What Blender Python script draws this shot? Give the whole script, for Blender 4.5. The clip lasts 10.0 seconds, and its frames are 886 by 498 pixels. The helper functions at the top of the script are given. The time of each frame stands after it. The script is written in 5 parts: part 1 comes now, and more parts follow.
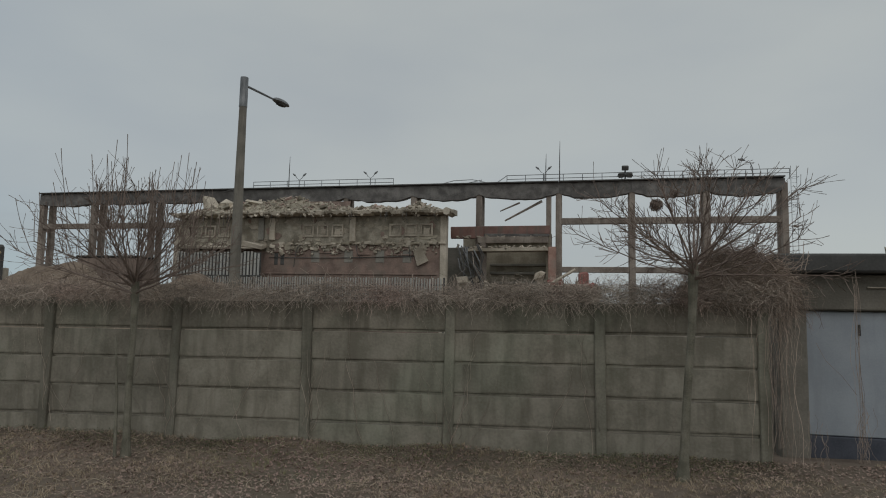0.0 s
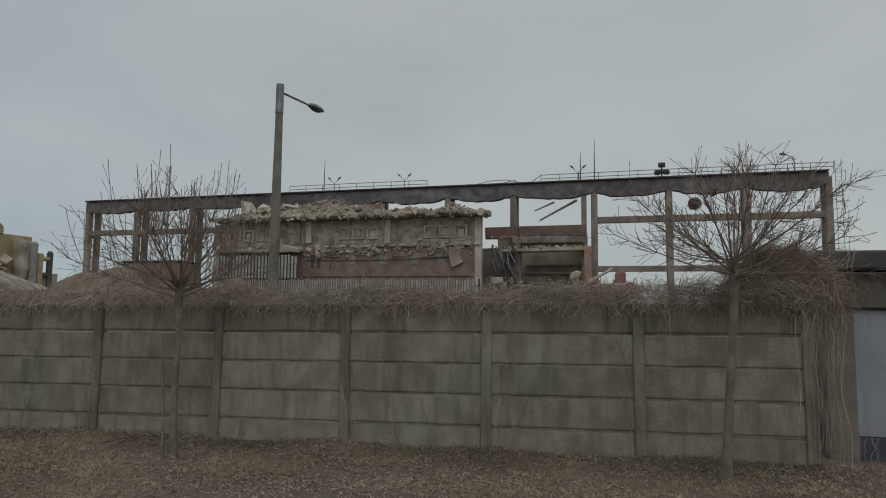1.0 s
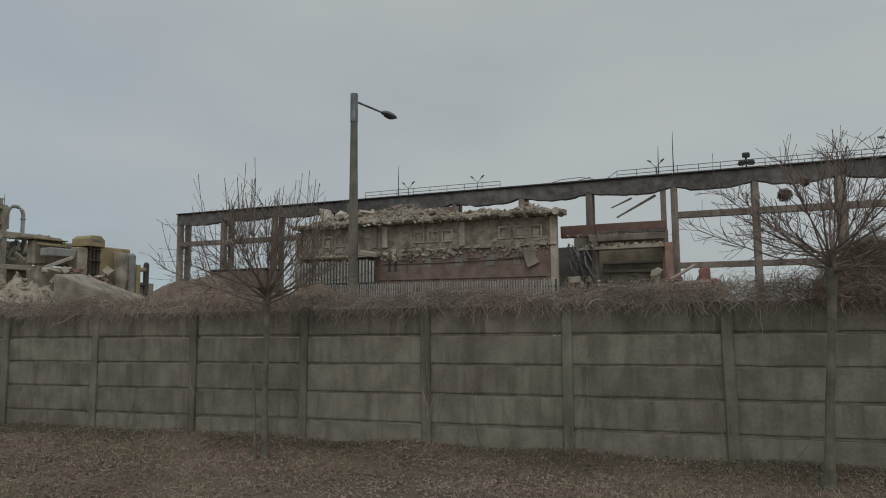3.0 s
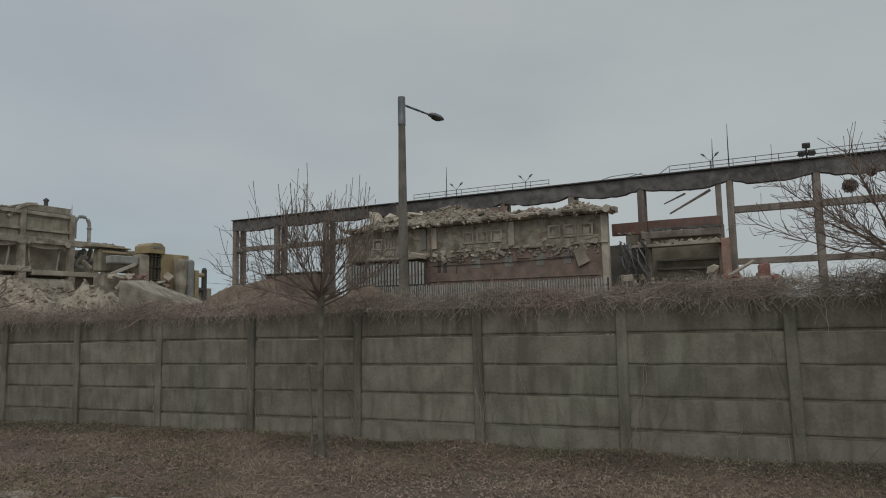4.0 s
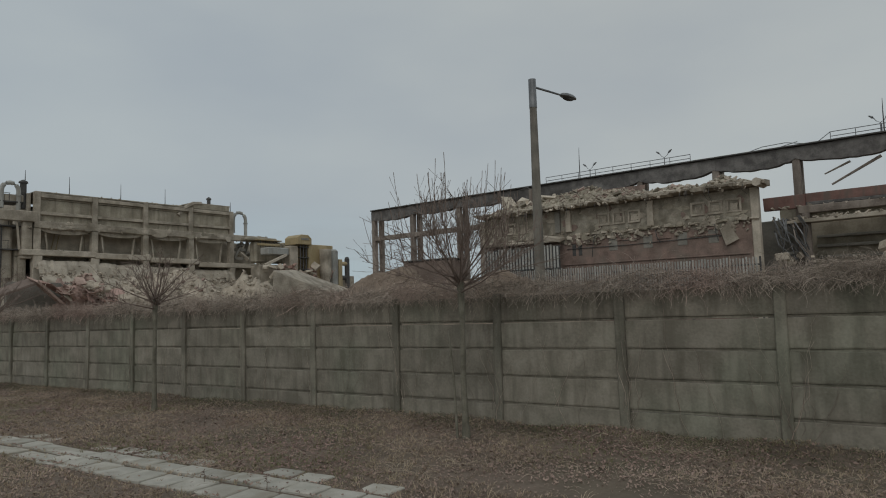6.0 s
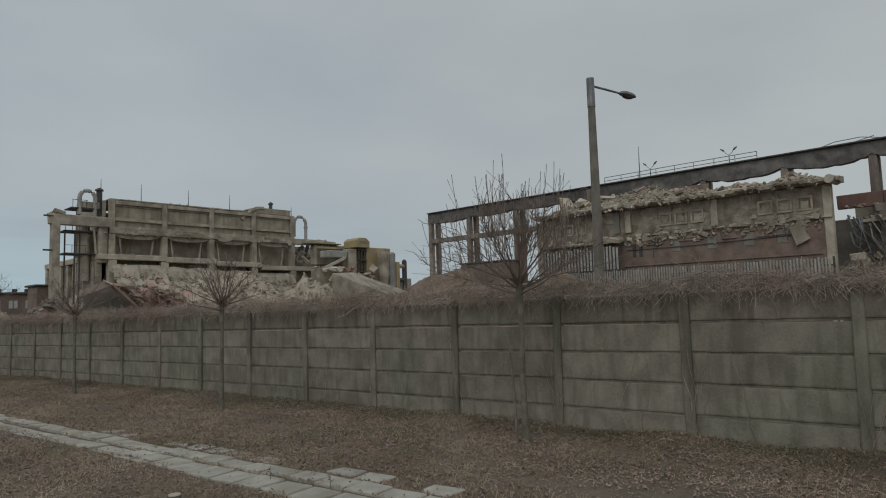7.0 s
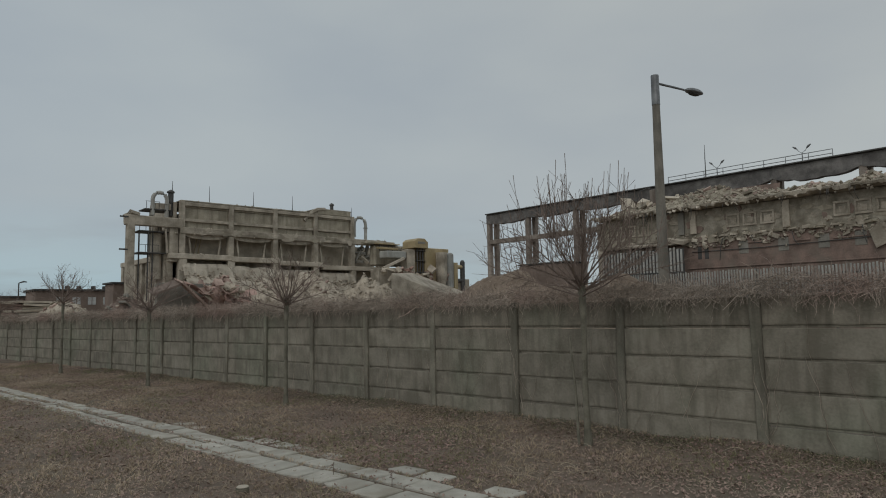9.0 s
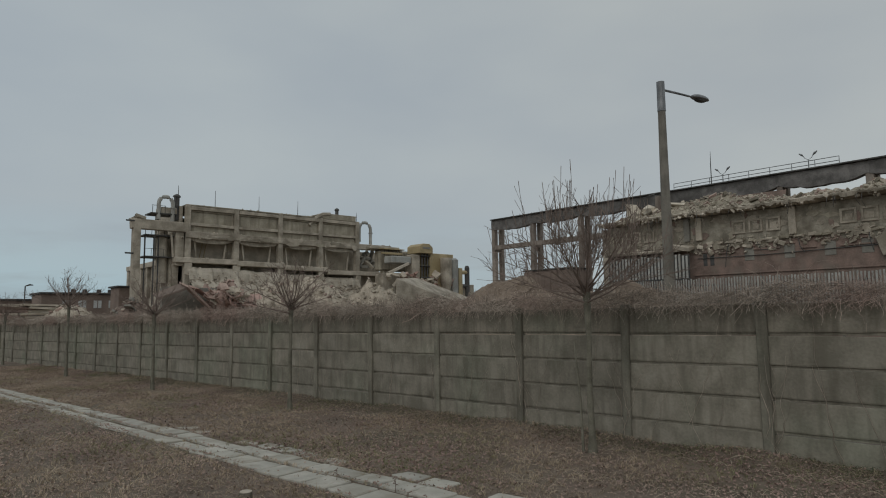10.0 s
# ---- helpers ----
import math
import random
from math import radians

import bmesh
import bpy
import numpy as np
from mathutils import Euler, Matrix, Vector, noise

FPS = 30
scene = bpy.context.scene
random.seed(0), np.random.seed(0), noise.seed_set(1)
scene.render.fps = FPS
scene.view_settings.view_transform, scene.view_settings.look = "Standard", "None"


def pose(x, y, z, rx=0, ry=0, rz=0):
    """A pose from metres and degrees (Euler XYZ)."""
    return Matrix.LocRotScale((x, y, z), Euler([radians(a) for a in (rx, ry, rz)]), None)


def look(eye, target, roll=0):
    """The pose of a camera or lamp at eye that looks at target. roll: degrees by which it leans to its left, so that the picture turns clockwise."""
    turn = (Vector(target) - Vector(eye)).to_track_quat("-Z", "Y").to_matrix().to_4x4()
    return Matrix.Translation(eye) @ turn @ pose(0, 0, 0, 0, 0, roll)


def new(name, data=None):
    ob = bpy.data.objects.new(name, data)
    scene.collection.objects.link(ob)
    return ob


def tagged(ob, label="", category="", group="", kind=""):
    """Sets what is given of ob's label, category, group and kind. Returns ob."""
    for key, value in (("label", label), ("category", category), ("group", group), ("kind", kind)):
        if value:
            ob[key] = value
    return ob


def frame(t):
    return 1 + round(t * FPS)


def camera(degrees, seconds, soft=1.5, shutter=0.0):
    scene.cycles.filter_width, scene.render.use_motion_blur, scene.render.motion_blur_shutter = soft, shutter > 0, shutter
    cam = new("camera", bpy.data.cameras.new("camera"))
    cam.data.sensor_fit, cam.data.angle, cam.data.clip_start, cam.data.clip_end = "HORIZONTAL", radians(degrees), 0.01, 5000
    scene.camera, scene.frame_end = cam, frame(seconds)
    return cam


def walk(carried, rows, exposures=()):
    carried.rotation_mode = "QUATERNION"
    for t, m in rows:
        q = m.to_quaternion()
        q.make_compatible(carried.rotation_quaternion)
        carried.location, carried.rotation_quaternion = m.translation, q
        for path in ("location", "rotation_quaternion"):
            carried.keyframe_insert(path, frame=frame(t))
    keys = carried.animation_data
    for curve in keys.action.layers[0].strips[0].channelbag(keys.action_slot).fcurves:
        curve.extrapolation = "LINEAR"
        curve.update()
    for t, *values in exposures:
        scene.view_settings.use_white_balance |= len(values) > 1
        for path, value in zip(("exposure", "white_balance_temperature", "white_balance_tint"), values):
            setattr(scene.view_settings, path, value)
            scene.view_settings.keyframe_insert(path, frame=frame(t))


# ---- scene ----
cam = camera(68.8, 10.0, soft=1.05)
ROWS = [
    (0.0, 0.0, 0.0, 2.03, 12.54, 5.5, -1.17),
    (0.5, -0.005, -0.027, 2.036, 14.01, 5.72, -1.01),
    (1.0, -0.008, -0.047, 2.046, 15.64, 5.52, -0.67),
    (1.5, -0.009, -0.067, 2.049, 17.25, 5.44, -0.21),
    (2.0, -0.011, -0.072, 2.053, 18.73, 5.61, 0.0),
    (2.5, -0.021, -0.075, 2.057, 20.49, 5.64, 0.09),
    (4.0, -0.042, -0.099, 2.048, 26.79, 5.77, 1.04),
    (4.5, -0.049, -0.109, 2.047, 29.4, 5.83, 1.11),
    (5.0, -0.049, -0.123, 2.05, 31.74, 5.53, 1.14),
    (5.5, -0.062, -0.151, 2.051, 35.05, 5.07, 1.81),
    (6.0, -0.078, -0.174, 2.052, 38.61, 4.69, 1.69),
    (7.5, -0.11, -0.207, 2.049, 45.37, 5.31, 1.5),
    (8.0, -0.128, -0.216, 2.047, 46.95, 5.32, 1.1),
    (8.5, -0.139, -0.222, 2.046, 48.26, 5.21, 0.92),
    (9.0, -0.136, -0.227, 2.047, 48.69, 5.22, 0.94),
    (9.5, -0.133, -0.228, 2.047, 48.75, 5.36, 0.84),
    (10.0, -0.14, -0.225, 2.05, 49.08, 5.7, 0.61),
]
walk(cam, [(t, pose(x, y, z, 90 + pitch, roll, yaw)) for t, x, y, z, yaw, pitch, roll in ROWS])

# ---- sky and sun: an overcast winter day ----
world = bpy.data.worlds.new("overcast_sky")
scene.world = world
world.use_nodes = True
wn, wl = world.node_tree.nodes, world.node_tree.links
wn.clear()
w_out = wn.new("ShaderNodeOutputWorld")
w_bg = wn.new("ShaderNodeBackground")
sky = wn.new("ShaderNodeTexSky")
sky.sky_type, sky.sun_disc = "NISHITA", False
sky.sun_elevation, sky.sun_rotation = radians(35), radians(200)
w_co = wn.new("ShaderNodeTexCoord")
w_map = wn.new("ShaderNodeMapping")
w_map.inputs["Scale"].default_value = (1.0, 1.0, 2.6)
w_noise = wn.new("ShaderNodeTexNoise")
w_noise.inputs["Scale"].default_value, w_noise.inputs["Detail"].default_value = 2.2, 4.0
w_noise.inputs["Roughness"].default_value = 0.45
w_ramp = wn.new("ShaderNodeValToRGB")
w_ramp.color_ramp.elements[0].position, w_ramp.color_ramp.elements[0].color = 0.30, (3.75, 4.08, 4.25, 1)
w_ramp.color_ramp.elements[1].position, w_ramp.color_ramp.elements[1].color = 0.62, (4.40, 4.68, 4.62, 1)
w_mix = wn.new("ShaderNodeMix")
w_mix.data_type = "RGBA"
w_mix.inputs[0].default_value = 0.93
wl.new(w_co.outputs["Generated"], w_map.inputs["Vector"])
wl.new(w_map.outputs["Vector"], w_noise.inputs["Vector"])
wl.new(w_noise.outputs["Fac"], w_ramp.inputs["Fac"])
wl.new(sky.outputs["Color"], w_mix.inputs[6])
# bluer, thinner cloud towards the west
w_sep = wn.new("ShaderNodeSeparateXYZ")
w_west = wn.new("ShaderNodeMapRange")
w_west.inputs["From Min"].default_value, w_west.inputs["From Max"].default_value = -0.35, -1.0
w_west.inputs["To Min"].default_value, w_west.inputs["To Max"].default_value = 0.0, 0.75
w_tint = wn.new("ShaderNodeMix")
w_tint.data_type, w_tint.blend_type = "RGBA", "MULTIPLY"
w_tint.inputs[7].default_value = (0.93, 0.99, 1.06, 1)
wl.new(w_co.outputs["Generated"], w_sep.inputs[0])
wl.new(w_sep.outputs["X"], w_west.inputs["Value"])
wl.new(w_west.outputs["Result"], w_tint.inputs[0])
wl.new(w_ramp.outputs["Color"], w_tint.inputs[6])
w_low = wn.new("ShaderNodeMapRange")
w_low.inputs["From Min"].default_value, w_low.inputs["From Max"].default_value = 0.16, 0.03
w_both = wn.new("ShaderNodeMath")
w_both.operation = "MULTIPLY"
w_clear = wn.new("ShaderNodeMix")
w_clear.data_type, w_clear.blend_type = "RGBA", "MULTIPLY"
w_clear.inputs[7].default_value = (0.80, 1.03, 1.14, 1)
wl.new(w_sep.outputs["Z"], w_low.inputs["Value"])
wl.new(w_low.outputs["Result"], w_both.inputs[0])
wl.new(w_west.outputs["Result"], w_both.inputs[1])
wl.new(w_both.outputs[0], w_clear.inputs[0])
wl.new(w_tint.outputs[2], w_clear.inputs[6])
w_bar_map = wn.new("ShaderNodeMapping")
w_bar_map.inputs["Scale"].default_value = (3.0, 3.0, 20.0)
w_bar = wn.new("ShaderNodeTexNoise")
w_bar.inputs["Scale"].default_value, w_bar.inputs["Detail"].default_value = 1.6, 4.0
w_bar_ramp = wn.new("ShaderNodeMapRange")
w_bar_ramp.inputs["From Min"].default_value, w_bar_ramp.inputs["From Max"].default_value = 0.5, 0.68
w_bar_amt = wn.new("ShaderNodeMath")
w_bar_amt.operation = "MULTIPLY"
w_bars = wn.new("ShaderNodeMix")
w_bars.data_type, w_bars.blend_type = "RGBA", "MULTIPLY"
w_bars.inputs[7].default_value = (0.80, 0.70, 0.68, 1)
wl.new(w_co.outputs["Generated"], w_bar_map.inputs["Vector"])
wl.new(w_bar_map.outputs["Vector"], w_bar.inputs["Vector"])
wl.new(w_bar.outputs["Fac"], w_bar_ramp.inputs["Value"])
wl.new(w_bar_ramp.outputs["Result"], w_bar_amt.inputs[0])
wl.new(w_both.outputs[0], w_bar_amt.inputs[1])
wl.new(w_bar_amt.outputs[0], w_bars.inputs[0])
wl.new(w_clear.outputs[2], w_bars.inputs[6])
wl.new(w_bars.outputs[2], w_mix.inputs[7])
wl.new(w_mix.outputs[2], w_bg.inputs["Color"])
w_bg.inputs["Strength"].default_value = 0.1
wl.new(w_bg.outputs["Background"], w_out.inputs["Surface"])

sun = new("sun", bpy.data.lights.new("sun", "SUN"))
sun.data.energy, sun.data.angle, sun.data.color = 0.5, radians(40), (1.0, 0.97, 0.93)
sun.matrix_world = look((20, -40, 45), (0, 0, 0))

# ---- materials ----


def surface(name, dark, light, rough=0.9, scale=3.0, fine=40.0, bump=0.3, metal=0.0, stain=None, stain_amount=0.0, streaks=False, island=0.0, clouds=False):
    """A two-scale mottled surface; stain: a third colour in patches or upright streaks; island: brightness spread from piece to piece; clouds: broad warm and mossy tints."""
    m = bpy.data.materials.new(name)
    m.use_nodes = True
    n, l = m.node_tree.nodes, m.node_tree.links
    b = n["Principled BSDF"]
    b.inputs["Roughness"].default_value, b.inputs["Metallic"].default_value = rough, metal
    co = n.new("ShaderNodeTexCoord")
    big, small = n.new("ShaderNodeTexNoise"), n.new("ShaderNodeTexNoise")
    big.inputs["Scale"].default_value, big.inputs["Detail"].default_value = scale, 5.0
    small.inputs["Scale"].default_value, small.inputs["Detail"].default_value = fine, 3.0
    where = co.outputs["Object"]
    if island < 0:
        oi, sh = n.new("ShaderNodeObjectInfo"), n.new("ShaderNodeVectorMath")
        sh.operation = "MULTIPLY_ADD"
        sh.inputs[1].default_value = (37.0, 53.0, 71.0)
        l.new(oi.outputs["Random"], sh.inputs[0])
        l.new(where, sh.inputs[2])
        where = sh.outputs[0]
    l.new(where, big.inputs["Vector"])
    l.new(where, small.inputs["Vector"])
    add = n.new("ShaderNodeMath")
    add.operation = "MULTIPLY_ADD"
    add.inputs[1].default_value = 0.4
    l.new(small.outputs["Fac"], add.inputs[0])
    l.new(big.outputs["Fac"], add.inputs[2])
    ramp = n.new("ShaderNodeValToRGB")
    ramp.color_ramp.elements[0].position, ramp.color_ramp.elements[0].color = 0.52, (*dark, 1)
    ramp.color_ramp.elements[1].position, ramp.color_ramp.elements[1].color = 0.88, (*light, 1)
    l.new(add.outputs[0], ramp.inputs["Fac"])
    colour = ramp.outputs["Color"]
    if stain:
        mp = n.new("ShaderNodeMapping")
        mp.inputs["Scale"].default_value = (1, 1, 0.12) if streaks else (1, 1, 1)
        st = n.new("ShaderNodeTexNoise")
        st.inputs["Scale"].default_value, st.inputs["Detail"].default_value = scale * (2.6 if streaks else 0.6), 4.0
        sr = n.new("ShaderNodeValToRGB")
        sr.color_ramp.elements[0].position, sr.color_ramp.elements[1].position = 0.48, 0.68
        sm = n.new("ShaderNodeMath")
        sm.operation = "MULTIPLY"
        sm.inputs[1].default_value = stain_amount
        mx = n.new("ShaderNodeMix")
        mx.data_type = "RGBA"
        mx.inputs[7].default_value = (*stain, 1)
        l.new(where, mp.inputs["Vector"])
        l.new(mp.outputs["Vector"], st.inputs["Vector"])
        l.new(st.outputs["Fac"], sr.inputs["Fac"])
        l.new(sr.outputs["Color"], sm.inputs[0])
        l.new(sm.outputs[0], mx.inputs[0])
        l.new(colour, mx.inputs[6])
        colour = mx.outputs[2]
    if clouds:
        geo = n.new("ShaderNodeNewGeometry")
        cn = n.new("ShaderNodeTexNoise")
        cn.inputs["Scale"].default_value, cn.inputs["Detail"].default_value = 0.55, 3.0
        cr = n.new("ShaderNodeValToRGB")
        for e, (at, tone) in zip((cr.color_ramp.elements[0], cr.color_ramp.elements[1], cr.color_ramp.elements.new(0.5)), ((0.36, (0.95, 1.0, 0.95)), (0.66, (1.07, 0.975, 0.955)), (0.5, (1.02, 1.0, 0.985)))):
            e.position, e.color = at, (*tone, 1)
        cm = n.new("ShaderNodeMix")
        cm.data_type, cm.blend_type = "RGBA", "MULTIPLY"
        cm.inputs[0].default_value = 1.0
        l.new(geo.outputs["Position"], cn.inputs["Vector"])
        l.new(cn.outputs["Fac"], cr.inputs["Fac"])
        l.new(colour, cm.inputs[6])
        l.new(cr.outputs["Color"], cm.inputs[7])
        colour = cm.outputs[2]
    if island:
        info = n.new("ShaderNodeObjectInfo") if island < 0 else n.new("ShaderNodeNewGeometry")
        hsv = n.new("ShaderNodeHueSaturation")
        mr = n.new("ShaderNodeMapRange")
        mr.inputs["To Min"].default_value, mr.inputs["To Max"].default_value = 1 - abs(island), 1 + abs(island)
        l.new(info.outputs["Random" if island < 0 else "Random Per Island"], mr.inputs["Value"])
        l.new(mr.outputs["Result"], hsv.inputs["Value"])
        l.new(colour, hsv.inputs["Color"])
        colour = hsv.outputs["Color"]
    l.new(colour, b.inputs["Base Color"])
    if bump:
        bp = n.new("ShaderNodeBump")
        bp.inputs["Strength"].default_value, bp.inputs["Distance"].default_value = bump, 0.02
        l.new(add.outputs[0], bp.inputs["Height"])
        l.new(bp.outputs["Normal"], b.inputs["Normal"])
    return m


M = dict(
    panel=surface("weathered_panel", (0.178, 0.165, 0.132), (0.296, 0.276, 0.228), 0.95, 2.6, 26, 0.6, stain=(0.125, 0.114, 0.088), stain_amount=0.55, streaks=True, island=-0.10, clouds=True),
    # slightly darker, more strongly streaked panel for the top row
    darker=surface("darker_panel", (0.155, 0.143, 0.114), (0.265, 0.243, 0.198), 0.95, 2.6, 26, 0.6, stain=(0.10, 0.091, 0.07), stain_amount=0.7, streaks=True, island=-0.10, clouds=True),
    post=surface("fence_post_cast", (0.148, 0.142, 0.112), (0.265, 0.252, 0.205), 0.95, 2.4, 30, 0.4, stain=(0.115, 0.104, 0.082), stain_amount=0.7, streaks=True, island=-0.12, clouds=True),
    soil=surface("soil", (0.116, 0.089, 0.0679), (0.222, 0.173, 0.135), 1.0, 0.8, 18, 1.0, stain=(0.101, 0.0989, 0.06), stain_amount=0.5),
    slab=surface("pavement_slab", (0.35, 0.335, 0.29), (0.50, 0.475, 0.42), 0.95, 3, 70, 0.3, stain=(0.23, 0.20, 0.15), stain_amount=0.55, island=-0.10),
    grass=surface("dry_grass", (0.3, 0.235, 0.165), (0.52, 0.418, 0.306), 1.0, 0.5, 20, 0, stain=(0.165, 0.187, 0.0776), stain_amount=0.9, island=0.32),
    litter=surface("dead_leaves", (0.222, 0.158, 0.126), (0.413, 0.312, 0.257), 1.0, 0.5, 20, 0, stain=(0.273, 0.173, 0.153), stain_amount=0.7, island=0.3),
    vine=surface("dry_vine", (0.25, 0.205, 0.166), (0.45, 0.385, 0.325), 1.0, 1.0, 30, 0, stain=(0.32, 0.20, 0.17), stain_amount=0.5, island=0.5),
    darkvine=surface("old_vine", (0.23, 0.18, 0.145), (0.42, 0.34, 0.28), 1.0, 1.0, 30, 0, island=0.5),
    bark=surface("bark", (0.115, 0.108, 0.08), (0.225, 0.21, 0.165), 0.95, 6, 60, 0.5),
    twig=surface("twig", (0.15, 0.115, 0.094), (0.26, 0.20, 0.168), 0.9, 3, 60, 0),
    pole=surface("pole_cast", (0.16, 0.148, 0.125), (0.27, 0.248, 0.21), 0.9, 2, 50, 0.2, stain=(0.10, 0.088, 0.072), stain_amount=0.6, streaks=True),
    steel=surface("galvanised_steel", (0.16, 0.165, 0.17), (0.28, 0.285, 0.29), 0.5, 4, 60, 0.1, metal=0.6),
    darksteel=surface("dark_steel", (0.06, 0.058, 0.056), (0.12, 0.116, 0.11), 0.7, 3, 40, 0.1, metal=0.2),
    glass=surface("lamp_lens", (0.45, 0.46, 0.46), (0.6, 0.6, 0.6), 0.3, 10, 60, 0),
    cast=surface("frame_cast", (0.175, 0.145, 0.122), (0.33, 0.285, 0.245), 0.95, 0.8, 10, 0.4, stain=(0.11, 0.085, 0.07), stain_amount=0.6, streaks=True, island=-0.15),
    beam=surface("sooty_girder", (0.095, 0.09, 0.086), (0.205, 0.194, 0.184), 0.95, 1.6, 9, 0.6, stain=(0.085, 0.078, 0.073), stain_amount=0.6, island=-0.2),
    plaster=surface("grey_plaster", (0.283, 0.249, 0.2), (0.524, 0.464, 0.38), 0.95, 0.9, 9, 0.6, stain=(0.199, 0.171, 0.13), stain_amount=0.8),
    pale=surface("pale_cast", (0.385, 0.34, 0.275), (0.599, 0.536, 0.445), 0.95, 0.9, 9, 0.4, stain=(0.289, 0.242, 0.185), stain_amount=0.7, island=0.2),
    ruinwall=surface("stained_plaster", (0.22, 0.20, 0.158), (0.42, 0.38, 0.31), 0.95, 1.5, 11, 0.8, stain=(0.16, 0.138, 0.105), stain_amount=0.9),
    brick=surface("red_brickwork", (0.165, 0.12, 0.10), (0.30, 0.215, 0.178), 0.95, 1.3, 9, 0.7, stain=(0.21, 0.175, 0.145), stain_amount=0.85),
    orange=surface("orange_paint", (0.28, 0.165, 0.13), (0.42, 0.265, 0.215), 0.8, 1.4, 9, 0.3, stain=(0.27, 0.22, 0.185), stain_amount=0.85),
    redpaint=surface("red_paint", (0.27, 0.10, 0.085), (0.40, 0.165, 0.14), 0.8, 1.6, 9, 0.3, stain=(0.24, 0.16, 0.14), stain_amount=0.7),
    redbeam=surface("red_girder", (0.15, 0.082, 0.068), (0.225, 0.128, 0.106), 0.8, 1.2, 9, 0.2, stain=(0.13, 0.105, 0.088), stain_amount=0.8, streaks=True),
    # dimness of open insides put into the colour; also used on dark lumps
    dark=surface("shade_and_dark_grey", (0.17, 0.162, 0.142), (0.29, 0.275, 0.24), 1.0, 0.6, 8, 0.2),
    olive=surface("olive_wall", (0.278, 0.247, 0.19), (0.471, 0.422, 0.335), 0.95, 0.7, 8, 0.4, stain=(0.198, 0.175, 0.135), stain_amount=0.7, streaks=True),
    sheet=surface("pale_sheet", (0.30, 0.30, 0.28), (0.45, 0.45, 0.42), 0.6, 0.7, 9, 0.1, stain=(0.2, 0.17, 0.13), stain_amount=0.5, streaks=True, island=-0.15),
    yellow=surface("yellow_paint", (0.34, 0.265, 0.14), (0.50, 0.40, 0.24), 0.7, 0.5, 6, 0.1, stain=(0.24, 0.19, 0.12), stain_amount=0.6, streaks=True),
    rubble=surface("rubble", (0.272, 0.233, 0.185), (0.472, 0.411, 0.335), 0.95, 1.2, 8, 0.6, island=0.3),
    pinkrubble=surface("brick_rubble", (0.23, 0.16, 0.135), (0.42, 0.315, 0.265), 0.95, 0.6, 6, 0.5, island=0.35),
    redrubble=surface("red_brick_rubble", (0.24, 0.155, 0.13), (0.42, 0.29, 0.25), 0.95, 0.9, 7, 0.5, island=0.3),
    sand=surface("brown_spoil", (0.165, 0.125, 0.095), (0.30, 0.235, 0.18), 1.0, 0.35, 4, 0.9),
    # white door greyed in its colour for the shade under the roof overhang
    door=surface("shaded_white_door", (0.28, 0.31, 0.345), (0.34, 0.37, 0.405), 0.5, 2, 40, 0.05, stain=(0.24, 0.26, 0.28), stain_amount=0.5, streaks=True),
    navy=surface("navy_plinth", (0.05, 0.056, 0.074), (0.085, 0.092, 0.115), 0.8, 3, 40, 0.2),
    shed=surface("shed_plaster", (0.14, 0.13, 0.108), (0.23, 0.212, 0.18), 0.95, 1.5, 30, 0.3),
    felt=surface("roof_felt", (0.055, 0.055, 0.053), (0.10, 0.098, 0.094), 0.95, 2, 30, 0.3),
    brownwall=surface("brown_wall", (0.187, 0.143, 0.119), (0.297, 0.227, 0.189), 0.95, 0.3, 5, 0.2),
    pane=surface("dull_pane", (0.42, 0.434, 0.428), (0.63, 0.644, 0.635), 0.2, 0.5, 6, 0),
    straw=surface("bleached_straw", (0.306, 0.251, 0.18), (0.504, 0.422, 0.324), 1.0, 1.0, 20, 0, island=0.35),
    herb=surface("low_herb", (0.055, 0.065, 0.032), (0.12, 0.135, 0.065), 0.9, 1.0, 20, 0, stain=(0.12, 0.1, 0.06), stain_amount=0.5, island=0.35),
    black=surface("black_paint", (0.01, 0.01, 0.012), (0.02, 0.02, 0.022), 0.6, 5, 40, 0),
)

# ---- helpers for meshes ----


def part(name, bm, mat, parent=None, label=""):
    me = bpy.data.meshes.new(name)
    if isinstance(bm, tuple):
        me.from_pydata(bm[0], [], bm[1])
    else:
        bm.to_mesh(me)
        bm.free()
    me.materials.append(M[mat])
    ob = new(name, me)
    ob.parent = parent
    if label:
        ob["label"] = label
    return ob


def shared(name, me, m, parent):
    ob = new(name, me)
    ob.parent = parent
    ob.matrix_basis = m
    return ob


def thing(name, label, category, group="", at=(0, 0, 0)):
    ob = new(name)
    ob.empty_display_size = 0.2
    ob.location = at
    return tagged(ob, label, category, group)


def box(bm, x0, x1, y0, y1, z0, z1, turn=None, bevel=0.0, jitter=0.0, seed=0):
    """A box with chamfered edges and, if wanted, uneven corners."""
    r = bmesh.ops.create_cube(bm, size=1.0)
    vs = r["verts"]
    c = Vector(((x0 + x1) / 2, (y0 + y1) / 2, (z0 + z1) / 2))
    rnd = random.Random(seed)
    for v in vs:
        p = Vector((v.co.x * (x1 - x0), v.co.y * (y1 - y0), v.co.z * (z1 - z0)))
        if jitter:
            p += Vector([rnd.uniform(-jitter, jitter) for _ in range(3)])
        if turn is not None:
            p = turn @ p
        v.co = p + c
    if bevel:
        es = list({e for v in vs for e in v.link_edges})
        bmesh.ops.bevel(bm, geom=es, offset=bevel, segments=1, affect="EDGES")
    return bm


